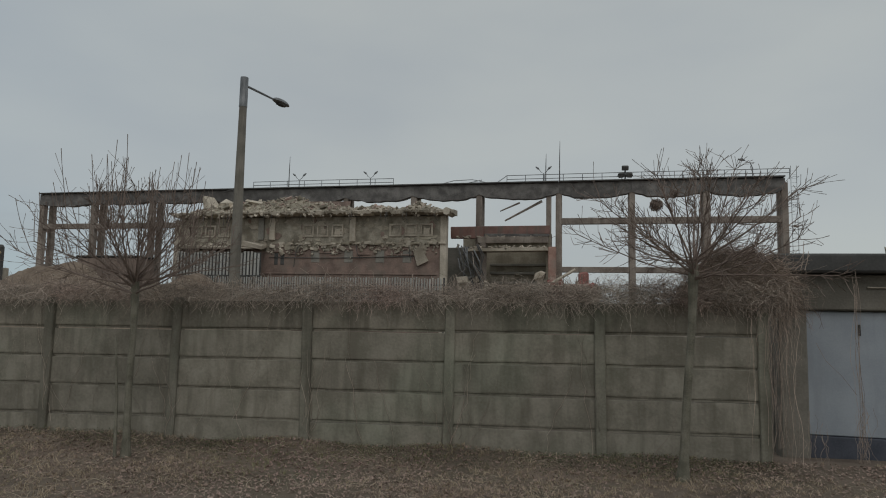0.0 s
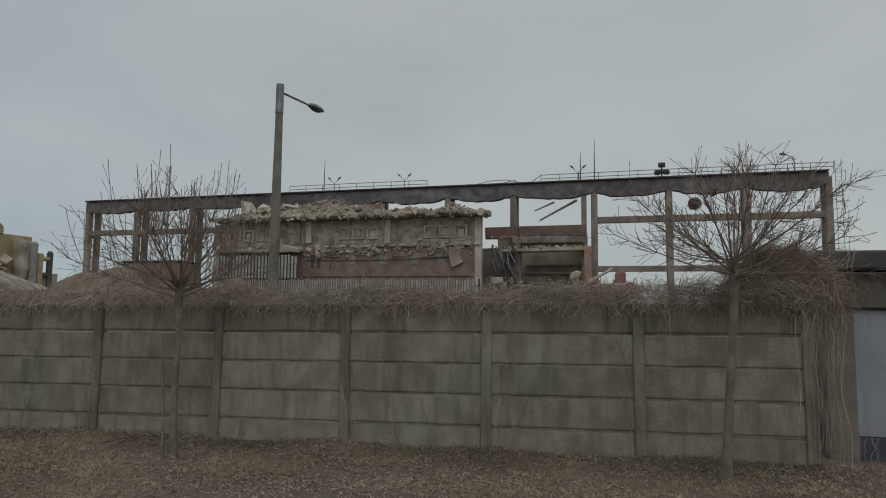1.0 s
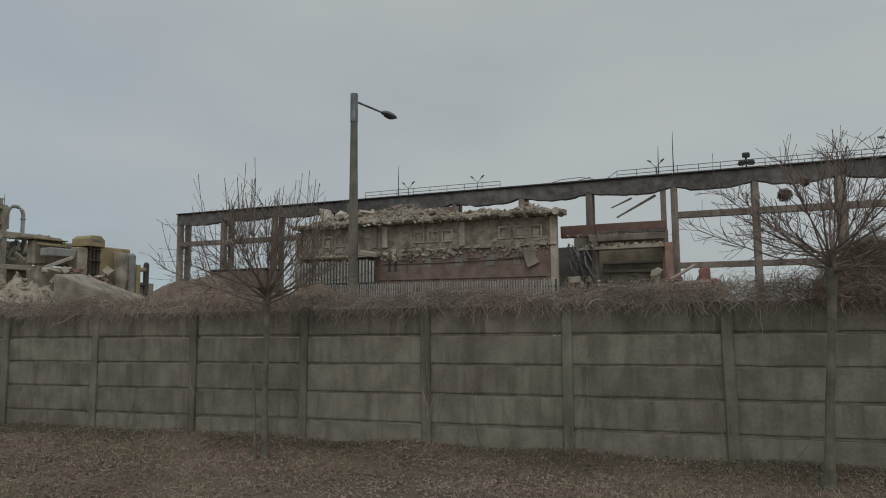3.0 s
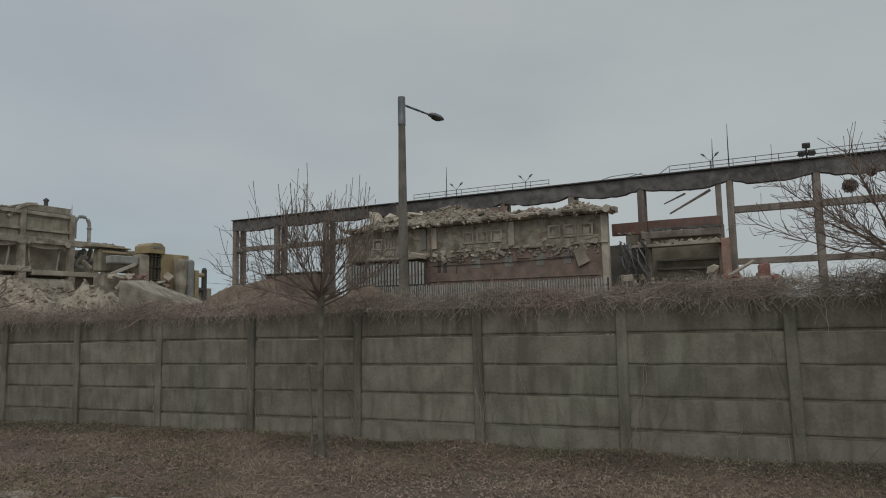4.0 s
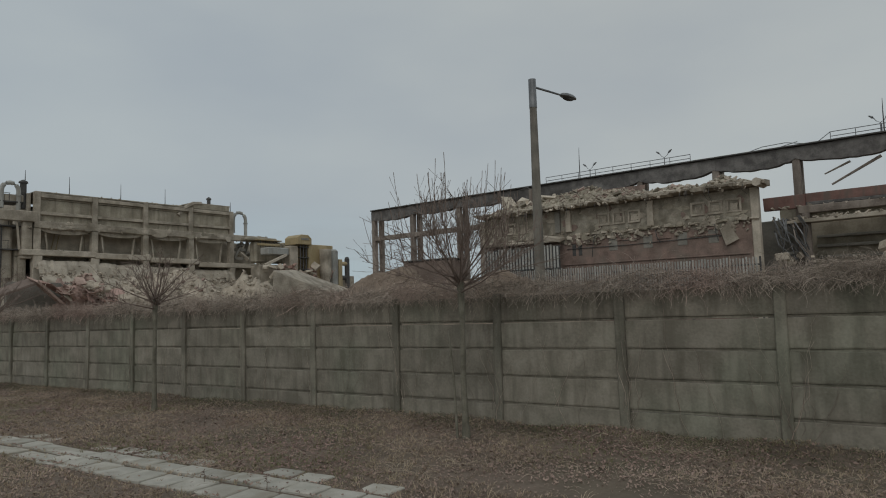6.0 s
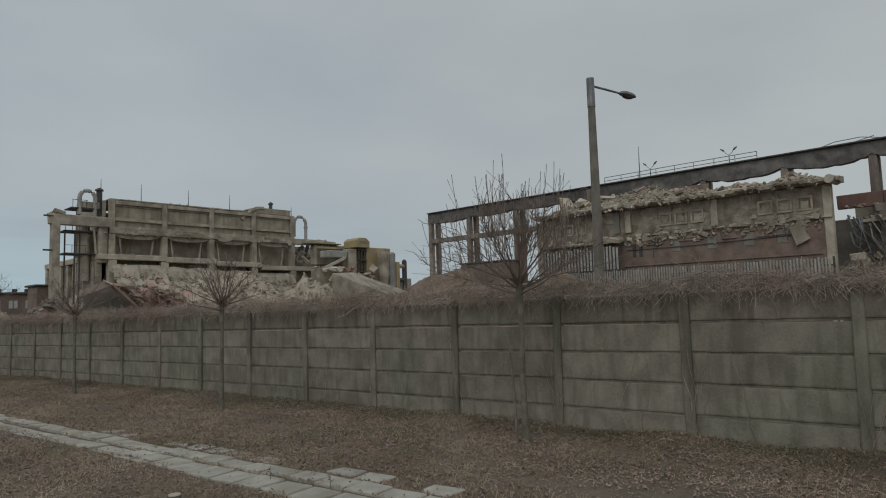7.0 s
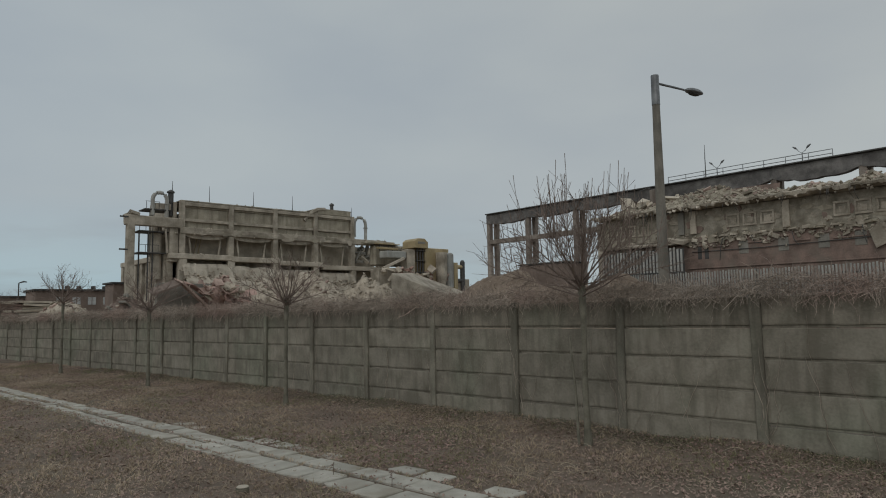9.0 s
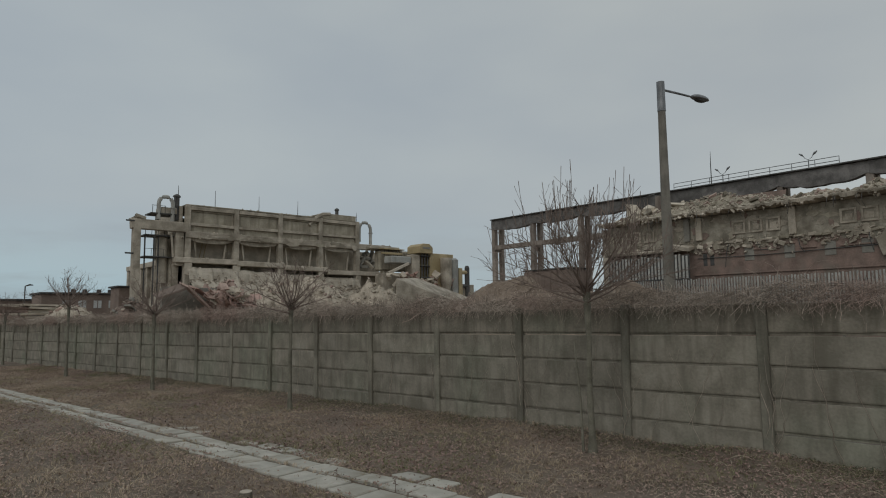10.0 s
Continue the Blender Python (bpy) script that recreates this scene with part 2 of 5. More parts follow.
def boxed(name, mat, parent, dims, label="", bevel=0.03, turn=None, jitter=0.0, seed=0):
    return part(name, box(bmesh.new(), *dims, turn=turn, bevel=bevel, jitter=jitter, seed=seed), mat, parent, label)


class Tubes:
    """Many tapered tubes gathered into one mesh."""

    def __init__(self):
        self.v, self.f = [], []

    def add(self, pts, radii, n=4, cap=True):
        base = len(self.v)
        for i, p in enumerate(pts):
            a, b = pts[max(i - 1, 0)], pts[min(i + 1, len(pts) - 1)]
            d = (b - a).normalized() if (b - a).length > 1e-6 else Vector((0, 0, 1))
            u = d.orthogonal().normalized()
            w = d.cross(u)
            for k in range(n):
                an = 2 * math.pi * k / n
                self.v.append(p + (u * math.cos(an) + w * math.sin(an)) * radii[i])
        for i in range(len(pts) - 1):
            for k in range(n):
                k2 = (k + 1) % n
                self.f.append((base + i * n + k, base + i * n + k2, base + (i + 1) * n + k2, base + (i + 1) * n + k))
        if cap:
            self.f.append(tuple(base + k for k in range(n))[::-1])
            self.f.append(tuple(base + (len(pts) - 1) * n + k for k in range(n)))

    def mesh(self):
        return ([tuple(v) for v in self.v], self.f)


def rod(name, mat, parent, pts, radii, n=8, label=""):
    t = Tubes()
    t.add([Vector(p) for p in pts], radii if isinstance(radii, (list, tuple)) else [radii] * len(pts), n)
    return part(name, t.mesh(), mat, parent, label)


class Bits:
    """Many small angular broken pieces gathered into one mesh."""

    CORNERS = [(-1, -1, -1), (1, -1, -1), (1, 1, -1), (-1, 1, -1), (-1, -1, 1), (1, -1, 1), (1, 1, 1), (-1, 1, 1)]
    SIDES = [(0, 3, 2, 1), (4, 5, 6, 7), (0, 1, 5, 4), (1, 2, 6, 5), (2, 3, 7, 6), (3, 0, 4, 7)]

    def __init__(self):
        self.v, self.f = [], []

    def add(self, c, size, rnd, tilt=1.0, rough=0.35):
        turn = Euler((rnd.uniform(-tilt, tilt), rnd.uniform(-tilt, tilt), rnd.uniform(0, 6.3))).to_matrix()
        b = len(self.v)
        for p in self.CORNERS:
            q = Vector([p[i] * size[i] * 0.5 * (1 + rnd.uniform(-rough, rough)) for i in range(3)])
            self.v.append(tuple(turn @ q + Vector(c)))
        self.f += [tuple(b + i for i in side) for side in self.SIDES]

    def mesh(self):
        return (self.v, self.f)


def ground_z(x, y):
    bank = 0.10 * math.exp(-((y - fence_y(max(-45.0, min(8.0, x)))) / 0.45) ** 2) * (0.7 + 0.9 * noise.noise((x * 0.8, 3.1, 0)))
    return bank + 0.02 + 0.008 * max(-45.0, min(8.0, x)) + 0.03 * noise.noise((x * 0.5, y * 0.5, 0))


def path_y(x):
    return 5.10 + 0.106 * x


def fence_y(x):
    return 9.535 + 0.0666 * x - 0.00097 * x * x


# ---- ground ----


def build_ground():
    bm = bmesh.new()
    xs = [-3000, -1500, -700, -300, -150, -90] + [-60 + i * 0.75 for i in range(97)] + [16, 24, 40, 90, 200, 700, 1500, 3000]
    ys = [-3000, -900, -300, -90, -30, -10] + [-4 + i * 0.6 for i in range(25)] + [13, 18, 30, 60, 120, 300, 900, 3000]
    rows = [[bm.verts.new((x, y, ground_z(x, y) - (0.006 * abs(y - 12) if abs(y) > 200 else 0) * 0)) for x in xs] for y in ys]
    for j in range(len(ys) - 1):
        for i in range(len(xs) - 1):
            bm.faces.new((rows[j][i], rows[j][i + 1], rows[j + 1][i + 1], rows[j + 1][i]))
    g = part("ground", bm, "soil")
    for p in g.data.polygons:
        p.use_smooth = True
    tagged(g, "brown soil verge with leaf litter and thin dry grass", "ground", kind="structure")


build_ground()

# ---- precast fence ----
STEP, ROW = 2.17, 0.45
POSTS = []
x_at = -4.155
while x_at < 1.5:
    x_at += STEP * 0.998
while x_at > -62:
    POSTS.append((x_at, fence_y(x_at)))
    x_at -= STEP * 0.995


def fence_z(x):
    return -0.06 + 0.011 * max(x, -40.0)


def build_fence():
    fence = thing("panel_fence", "weathered grey precast fence of stacked panels between posts", "fence", at=(0, 0, 0))
    panel_mes = []
    for kind in range(6):
        pm = bmesh.new()
        w = STEP / 2 - 0.06
        rk = random.Random(kind)
        n = 12
        prev = None
        low = [0.030 + rk.uniform(-0.004, 0.006) for _ in range(n + 1)]
        upp = [ROW - 0.004 + rk.uniform(-0.006, 0.003) for _ in range(n + 1)]
        for j in range(n + 1):
            x = -w + 2 * w * j / n
            prof = ((-0.002, 0.0), (-0.002, low[j]), (-0.022, low[j] + 0.008), (-0.027, low[j] + 0.03), (-0.026, upp[j] - 0.007), (-0.021, upp[j]), (0.025, upp[j]), (0.025, 0.0))
            cur = [pm.verts.new((x, p, q)) for p, q in prof]
            if prev:
                for q in range(8):
                    pm.faces.new((prev[q], cur[q], cur[(q + 1) % 8], prev[(q + 1) % 8]))
            else:
                pm.faces.new(cur)
            prev = cur
        pm.faces.new(prev[::-1])
        bmesh.ops.recalc_face_normals(pm, faces=pm.faces)
        me = bpy.data.meshes.new("panel")
        pm.to_mesh(me)
        pm.free()
        me.materials.append(M["darker" if kind >= 4 else "panel"])
        panel_mes.append(me)
    pm = bmesh.new()
    box(pm, -0.075, 0.075, -0.075, 0.075, -0.3, 5 * ROW + 0.03, bevel=0.012)
    post_me = bpy.data.meshes.new("post")
    pm.to_mesh(post_me)
    pm.free()
    post_me.materials.append(M["post"])
    rnd = random.Random(4)
    for i, (x, y) in enumerate(POSTS):
        z = fence_z(x)
        shared("post", post_me, pose(x, y, z + rnd.uniform(-0.02, 0.02), rnd.uniform(-0.8, 0.8), rnd.uniform(-0.7, 0.7), 4), fence)
        if i + 1 < len(POSTS):
            x2, y2 = POSTS[i + 1]
            an = math.degrees(math.atan2(y - y2, x - x2))
            slope = math.degrees(math.atan2(z - fence_z(x2), STEP))
            for r in range(5):
                shared("panel", panel_mes[rnd.randrange(4) if r < 4 else 4 + rnd.randrange(2)], pose((x + x2) / 2, (y + y2) / 2 + rnd.uniform(-0.008, 0.008), (z + fence_z(x2)) / 2 + r * ROW + rnd.uniform(-0.004, 0.004),
                                               rnd.uniform(-0.7, 0.7), -slope + rnd.uniform(-0.15, 0.15), an), fence)


build_fence()

# ---- roofless frame of the hall behind ----
YB = 52.3
FRAME_X = [-51.6, -45.8, -39.5, -33.0, -26.6, -20.4, -14.3, -8.7, -2.25, 3.4, 8.9, 14.4]


def build_hall():
    hall = thing("hall_frame", "bare two-legged columns and sooty girders of a demolished hall", "building frame", at=(0, YB, 0))
    top = 12.5
    for i, x in enumerate(FRAME_X):
        legs = ((0.0, 0.5), (1.1, 0.46))
        for dy, w in legs:
            boxed("column", "cast", hall, (x - w / 2, x + w / 2, dy - 0.25, dy + 0.25, 0, top - 0.35), bevel=0.04, jitter=0.03, seed=i)
        for z in (5.6, 9.2):
            boxed("rung", "cast", hall, (x - 0.16, x + 0.16, 0.25, 0.85, z - 0.2, z + 0.2))
    x = -3.05
    boxed("column", "cast", hall, (x - 0.2, x + 0.2, -0.2, 0.2, 0, top - 0.3), bevel=0.04)
    for i in range(len(FRAME_X) - 1):
        x0, x1 = FRAME_X[i], FRAME_X[i + 1]
        if i == 0:
            x0 -= 0.2
        n = 14
        bm = bmesh.new()
        front, back = [], []
        rnd = random.Random(i)
        for k in range(n + 1):
            t = k / n
            x = x0 + (x1 - x0) * t
            belly = (0.86 if i else 0.95) + (0.42 if i > 2 else 0.22) * math.sin(math.pi * min(1, max(0, t))) ** 0.7 + rnd.uniform(-0.06, 0.06)
            up = top + rnd.uniform(-0.03, 0.03)
            for lst, y in ((front, -0.32), (back, 0.32)):
                lst.append((bm.verts.new((x, y, up)), bm.verts.new((x, y, top - belly))))
        for k in range(n):
            a, b, c, d = front[k], front[k + 1], back[k], back[k + 1]
            bm.faces.new((a[0], a[1], b[1], b[0]))
            bm.faces.new((c[0], d[0], d[1], c[1]))
            bm.faces.new((a[0], b[0], d[0], c[0]))
            bm.faces.new((a[1], c[1], d[1], b[1]))
        bm.faces.new((front[0][0], back[0][0], back[0][1], front[0][1]))
        bm.faces.new((front[n][0], front[n][1], back[n][1], back[n][0]))
        part("girder", bm, "beam", hall)
        boxed("roof_edge", "darksteel", hall, (x0 + 0.01, x1 - 0.01, -0.55, 0.6, top + 0.03, top + 0.14), bevel=0.02)
        if i < 3 or i >= 8:
            boxed("tie_beam", "cast", hall, (x0 + 0.22, x1 - 0.22, -0.2, 0.2, 9.15, 9.65), bevel=0.03)
        if i >= 8:
            boxed("tie_beam", "cast", hall, (x0 + 0.22, x1 - 0.22, -0.2, 0.2, 5.3, 5.75), bevel=0.03)
    # walkway rail with its posts, missing in the middle
    for a, b in ((-29.5, -16.3), (-6.5, 14.9)):
        for z in (13.0, 13.32):
            rod("rail", "steel", hall, [(a, 0.3, z), ((a + b) / 2, 0.3, z + 0.02), (b, 0.3, z)], 0.03, 5)
        k = int((b - a) / 1.5)
        for j in range(k + 1):
            x = a + (b - a) * j / k
            rod("rail_post", "steel", hall, [(x, 0.3, 12.5), (x, 0.3, 13.34)], 0.028, 5)
    rod("rail", "steel", hall, [(-12.2, 0.3, 12.7), (-11.0, 0.3, 13.0), (-9.4, 0.3, 13.05), (-7.4, 0.3, 12.6)], 0.03, 5, "bent rail")
    rod("rail", "steel", hall, [(-11.0, 0.3, 12.6), (-9.9, 0.3, 12.75), (-8.6, 0.3, 13.0)], 0.03, 5, "bent rail")
    rod("rail", "steel", hall, [(-7.6, 0.3, 12.55), (-6.5, 0.3, 13.32)], 0.03, 5)
    # caged ladder on the end
    for dx in (0.55, 0.95):
        rod("ladder_rail", "steel", hall, [(14.4 + dx, 0.2, 3.0), (14.4 + dx, 0.2, 13.5)], 0.022, 4)
    for j in range(34):
        rod("ladder_rung", "steel", hall, [(14.95, 0.2, 3.2 + j * 0.3), (15.35, 0.2, 3.2 + j * 0.3)], 0.01, 4)
    for j in range(8):
        rod("ladder_hoop", "steel", hall, [(14.95, 0.2, 4.5 + j * 1.15), (14.95, -0.35, 4.5 + j * 1.15), (15.35, -0.35, 4.5 + j * 1.15), (15.35, 0.2, 4.5 + j * 1.15)], 0.014, 4)
    # torn bars that hang from the girder
    rod("hanging_bar", "cast", hall, [(-3.6, 0.1, 11.1), (-6.6, 0.0, 9.5)], [0.11, 0.07], 6)
    rod("hanging_bar", "cast", hall, [(-5.4, 0.1, 11.0), (-7.0, 0.0, 10.3)], [0.08, 0.05], 6)


build_hall()


def twin_lamp(x, z, y=YB + 0.2, single=False):
    lamp = thing("roof_lamp", "small grey pole lamp with raised arms on the hall edge" if not single else "small bent pole lamp on the hall edge", "lamp", "lamps on the hall edge", (x, y, z))
    if single:
        rod("pole", "steel", lamp, [(0, 0, 0), (0, 0, 0.8), (-0.15, 0, 1.2), (-0.6, 0, 1.42)], 0.04, 6)
        rod("head", "steel", lamp, [(-0.55, 0, 1.42), (-0.75, 0, 1.48), (-1.0, 0, 1.5)], [0.05, 0.12, 0.05], 6)
        return
    rod("pole", "steel", lamp, [(0, 0, 0), (0, 0, 0.85)], 0.04, 6)
    for s in (-1, 1):
        rod("arm", "steel", lamp, [(0, 0, 0.83), (0.24 * s, 0, 1.0), (0.36 * s, 0, 1.2)], 0.026, 5)
        rod("head", "steel", lamp, [(0.32 * s, 0, 1.14), (0.45 * s, 0, 1.28), (0.64 * s, 0, 1.42)], [0.04, 0.09, 0.04], 6)


for x in (-25.0, -18.35, -3.5):
    twin_lamp(x, 12.55)
twin_lamp(12.3, 12.6, single=True)


def lightning_rod(x, y, z, h):
    r = rod("lightning_rod", "darksteel", None, [(x, y, z), (x, y, z + h * 0.6), (x + 0.02, y, z + h)], [0.05, 0.035, 0.015], 5)
    tagged(r, "thin upright steel lightning rod on the roof edge", "lightning rod", "lightning rods")


for x, h in ((-25.9, 2.9), (-2.2, 3.4), (-3.3, 2.4)):
    lightning_rod(x, YB, 12.6, h)


def build_floodlight():
    f = thing("floodlight", "pair of dark floodlights on a bracket above a column", "floodlight", at=(2.9, YB - 0.2, 12.6))
    rod("bracket", "darksteel", f, [(0, 0, 0), (0, 0, 0.9)], 0.06, 6)
    boxed("arm", "darksteel", f, (-0.6, 0.6, -0.05, 0.05, 0.3, 0.4), bevel=0.01)
    boxed("head", "darksteel", f, (-0.26, 0.26, -0.25, 0.1, 0.78, 1.15), bevel=0.05, turn=Euler((radians(20), 0, 0)).to_matrix())
    for s in (-1, 1):
        boxed("head", "darksteel", f, (0.3 * s - 0.22, 0.3 * s + 0.22, -0.3, 0.05, 0.2, 0.58), bevel=0.05, turn=Euler((radians(25), 0, radians(20 * s))).to_matrix())


build_floodlight()


def chunk(bm, c, size, rnd, flat=0.6):
    """One angular broken lump."""
    r = bmesh.ops.create_icosphere(bm, subdivisions=1, radius=1.0)
    turn = Euler([rnd.uniform(0, 6.3) for _ in range(3)]).to_matrix()
    for v in r["verts"]:
        p = v.co.normalized() * rnd.uniform(0.7, 1.25)
        p = Vector((p.x, p.y * rnd.uniform(0.6, 1.0), p.z * flat)) * size
        v.co = turn @ p + Vector(c)


def slab_piece(bm, c, sx, sy, sz, rnd, tilt=40):
    spin = rnd.uniform(0, 6.3) if tilt > 15 else rnd.uniform(-0.2, 0.2)
    turn = Euler((radians(rnd.uniform(-tilt, tilt)), radians(rnd.uniform(-tilt, tilt) * (1 if tilt > 15 else 2)), spin)).to_matrix()
    box(bm, c[0] - sx / 2, c[0] + sx / 2, c[1] - sy / 2, c[1] + sy / 2, c[2] - sz / 2, c[2] + sz / 2, turn=turn, jitter=min(sx, sy, sz) * 0.25, seed=rnd.random())


# ---- half demolished brick building ----
YW = 48.0


def build_ruin():
    r = thing("ruined_building", "half demolished brick building with grey plaster and broken eaves", "building", at=(0, YW, 0))
    xl, xr = -33.6, -10.5
    # lower brick wall and plastered upper storey
    boxed("brick_wall", "brick", r, (-27.6, xr - 0.5, 0, 0.4, 0, 7.05), bevel=0.02, label="red brick lower wall")
    boxed("brick_wall", "brick", r, (xl, -27.61, 0.0, 0.4, 0, 7.0), bevel=0.02)
    boxed("upper_wall", "ruinwall", r, (xl + 0.1, xr - 0.5, 0.05, 0.4, 7.06, 9.35), bevel=0.02, label="blotched grey plastered upper wall")
    boxed("corner_pilaster", "pale", r, (xr - 0.5, xr + 0.02, -0.12, 0.37, 0, 9.35), bevel=0.05, jitter=0.04, label="pale chipped corner pilaster")
    for x in (-26.0, -25.0, -18.1):
        boxed("pilaster", "pale" if x != -26.0 else "dark", r, (x - 0.24, x + 0.24, -0.14, 0.04, 7.35 if x > -20 else 7.5, 9.3), bevel=0.03, jitter=0.02, seed=int(-x))
    # ragged eaves slab
    rnd = random.Random(12)
    for k in range(12):
        a = xl - 0.3 + (xr - xl + 1.0) * k / 12
        b = xl - 0.3 + (xr - xl + 1.0) * (k + 1) / 12 - 0.02
        bm = bmesh.new()
        prev = None
        for j in range(15):
            x = a + (b - a) * j / 14
            jag = noise.noise((x * 1.1, 4, 0)) + 0.6 * noise.cell((x * 2.3, 1, 0)) + 0.5 * noise.noise((x * 4.1, 7, 0))
            front, under = -0.95 + 0.22 * jag, 9.42 + 0.10 * noise.cell((x * 1.9, 3, 0)) + 0.08 * noise.noise((x * 3.3, 2, 0))
            over = 9.74 + 0.09 * noise.noise((x * 2.2, 6, 0)) + rnd.uniform(-0.03, 0.03)
            cur = [bm.verts.new(p) for p in ((x, front, under + 0.06), (x, front - 0.04, over - 0.08), (x, front + 0.15, over), (x, 0.6, 9.8), (x, 0.6, 9.38), (x, -0.3, under))]
            if prev:
                for q in range(6):
                    bm.faces.new((prev[q], cur[q], cur[(q + 1) % 6], prev[(q + 1) % 6]))
            else:
                bm.faces.new(cur[::-1])
            prev = cur
        bm.faces.new(prev)
        part("eaves_slab", bm, "plaster", r)
    # drooping reinforcement under the eaves
    for k in range(26):
        x = rnd.uniform(xl, xr)
        dz = rnd.uniform(0.3, 1.1)
        rod("bent_bar", "darksteel", r, [(x, -1.05, 9.5), (x + rnd.uniform(-0.1, 0.1), -1.15, 9.5 - dz * 0.5), (x + rnd.uniform(-0.3, 0.3), -1.0, 9.5 - dz)], 0.018, 4)
    # broken edge of the storey floor
    for k in range(30):
        x = -24.4 + k * 0.46 + rnd.uniform(-0.1, 0.1)
        if rnd.random() < 0.3:
            continue
        w, dz = rnd.uniform(0.3, 0.62), noise.noise((x, 0, 12)) * 0.12
        boxed("floor_edge", rnd.choice(("plaster", "olive", "pale")), r, (x, x + w, -0.1 - rnd.uniform(0.04, 0.22), 0.04, 7.12 + dz, 7.26 + dz + rnd.uniform(-0.05, 0.05)), jitter=0.06, bevel=0.0, seed=k)
    crumbs = Bits()
    for k in range(330):
        x = rnd.uniform(xl + 0.3, xr - 0.6)
        z = 7.1 + rnd.gauss(-0.15, 0.28) if k % 3 else rnd.choice((9.35, 9.8)) + rnd.uniform(-0.1, 0.1)
        crumbs.add((x, -0.06 if z < 9 else -1.0 + rnd.uniform(-0.1, 0.3), z), (rnd.uniform(0.06, 0.3), rnd.uniform(0.05, 0.14), rnd.uniform(0.05, 0.2)), rnd, 0.7)
    tagged(part("loose_debris", crumbs.mesh(), "plaster", r), kind="stuff")
    rod("conduit", "darksteel", r, [(-25.2, -0.07, 6.1), (-20.0, -0.08, 6.05), (-12.5, -0.07, 6.2)], 0.03, 5)
    rod("rolled_edge", "pale", r, [(xr + 0.15, -1.0, 9.55), (xr + 0.35, 0.2, 9.5)], 0.3, 8)
    # rows of recessed decorative squares
    for x0 in (-31.9, -21.9, -14.6):
        for j in range(3):
            x = x0 + j * 1.25
            bm = bmesh.new()
            for a, b, c, d in ((-0.5, 0.5, 0.85, 1.0), (-0.5, 0.5, 0, 0.15), (-0.5, -0.36, 0.152, 0.848), (0.36, 0.5, 0.152, 0.848)):
                box(bm, x + a, x + b, -0.05, 0.048, 7.75 + c, 7.75 + d, bevel=0.015)
            box(bm, x - 0.2, x + 0.22, -0.02, 0.048, 7.95, 8.4, jitter=0.06, seed=j)
            part("moulded_square", bm, "plaster", r)
    # torn edge of the storey: hanging lumps
    for k in range(60):
        x = rnd.uniform(-23.5, xr - 0.8) if k % 5 else rnd.uniform(xl + 0.5, -24)
        z = 6.95 + rnd.choice((0.08, 0.0, -0.1, -0.25, -0.45)) + rnd.uniform(-0.12, 0.12)
        s = rnd.uniform(0.12, 0.32) * (1.5 if rnd.random() < 0.15 else 1)
        bm = bmesh.new()
        if rnd.random() < 0.5:
            slab_piece(bm, (x, -0.08, z), s * rnd.uniform(1.2, 2.8), 0.16, s * rnd.uniform(0.6, 1.2), random.Random(k), 12)
        else:
            chunk(bm, (x, -0.06, z), s * rnd.uniform(0.6, 1.0), rnd, 0.45)
        part("broken_lump", bm, rnd.choice(("plaster", "plaster", "olive", "pale")), r)
    bm = bmesh.new()
    box(bm, -12.9, -12.1, -0.35, -0.12, 5.6, 6.85, turn=Euler((0.15, -0.35, 0)).to_matrix(), jitter=0.16, seed=3)
    part("hanging_slab", bm, "plaster", r, "slab that hangs from the wall")
    # niches drawn as raised dark blocks in place of shade, and ledges, on the brick
    for x, z in ((-24.6, 5.5), (-24.05, 5.5), (-21.2, 5.7), (-18.4, 5.7), (-15.8, 5.7), (-13.6, 5.7)):
        wide = 0.16 if x < -24 else 0.35
        boxed("niche", "felt" if x < -24 else "dark", r, (x - wide, x + wide, -0.03, 0.02, z, z + 0.95), bevel=0.02)
        boxed("niche_lintel", "brick", r, (x - wide - 0.06, x + wide + 0.06, -0.09, 0.02, z + 1.0, z + 1.12), bevel=0.02)
    for a, b, z in ((-23.4, -22.2, 6.35), (-20.9, -19.0, 6.45), (-17.7, -16.6, 6.3), (-15.2, -13.2, 6.25), (-25.5, -11.2, 4.75)):
        boxed("ledge", "brick", r, (a, b, -0.1, 0.0, z, z + 0.1), bevel=0.02)
    for x, a in ((-17.7, 0.4), (-22.6, -0.3), (-20.5, 0.8), (-13.4, 0.2)):
        rod("bent_bar", "darksteel", r, [(x, -0.25, 7.0), (x + a * 0.4, -0.4, 6.4), (x + a, -0.3, 5.6 + a)], 0.03, 5)
    # patches of plaster that still cling to the wall
    for k in range(110):
        band = rnd.random()
        x = rnd.uniform(xl + 0.5, xr - 0.7)
        z = rnd.uniform(7.2, 9.2) if band < 0.6 else rnd.uniform(6.75, 7.3)
        w, h = rnd.uniform(0.12, 0.7), rnd.uniform(0.08, 0.4)
        y0 = 0.05 if z > 7.06 else 0.0
        bm = bmesh.new()
        n = 9
        rim = [bm.verts.new((x + w * math.cos(6.283 * q / n) * rnd.uniform(0.35, 1.15), y0 - rnd.uniform(0.02, 0.06), z + h * math.sin(6.283 * q / n) * rnd.uniform(0.6, 1.1))) for q in range(n)]
        foot = [bm.verts.new((v.co.x, y0 + 0.01, v.co.z)) for v in rim]
        bm.faces.new(rim)
        for q in range(n):
            bm.faces.new((rim[q], rim[(q + 1) % n], foot[(q + 1) % n], foot[q]))
        bmesh.ops.recalc_face_normals(bm, faces=bm.faces)
        part("plaster_patch", bm, rnd.choice(("plaster", "ruinwall", "olive", "brick")), r)
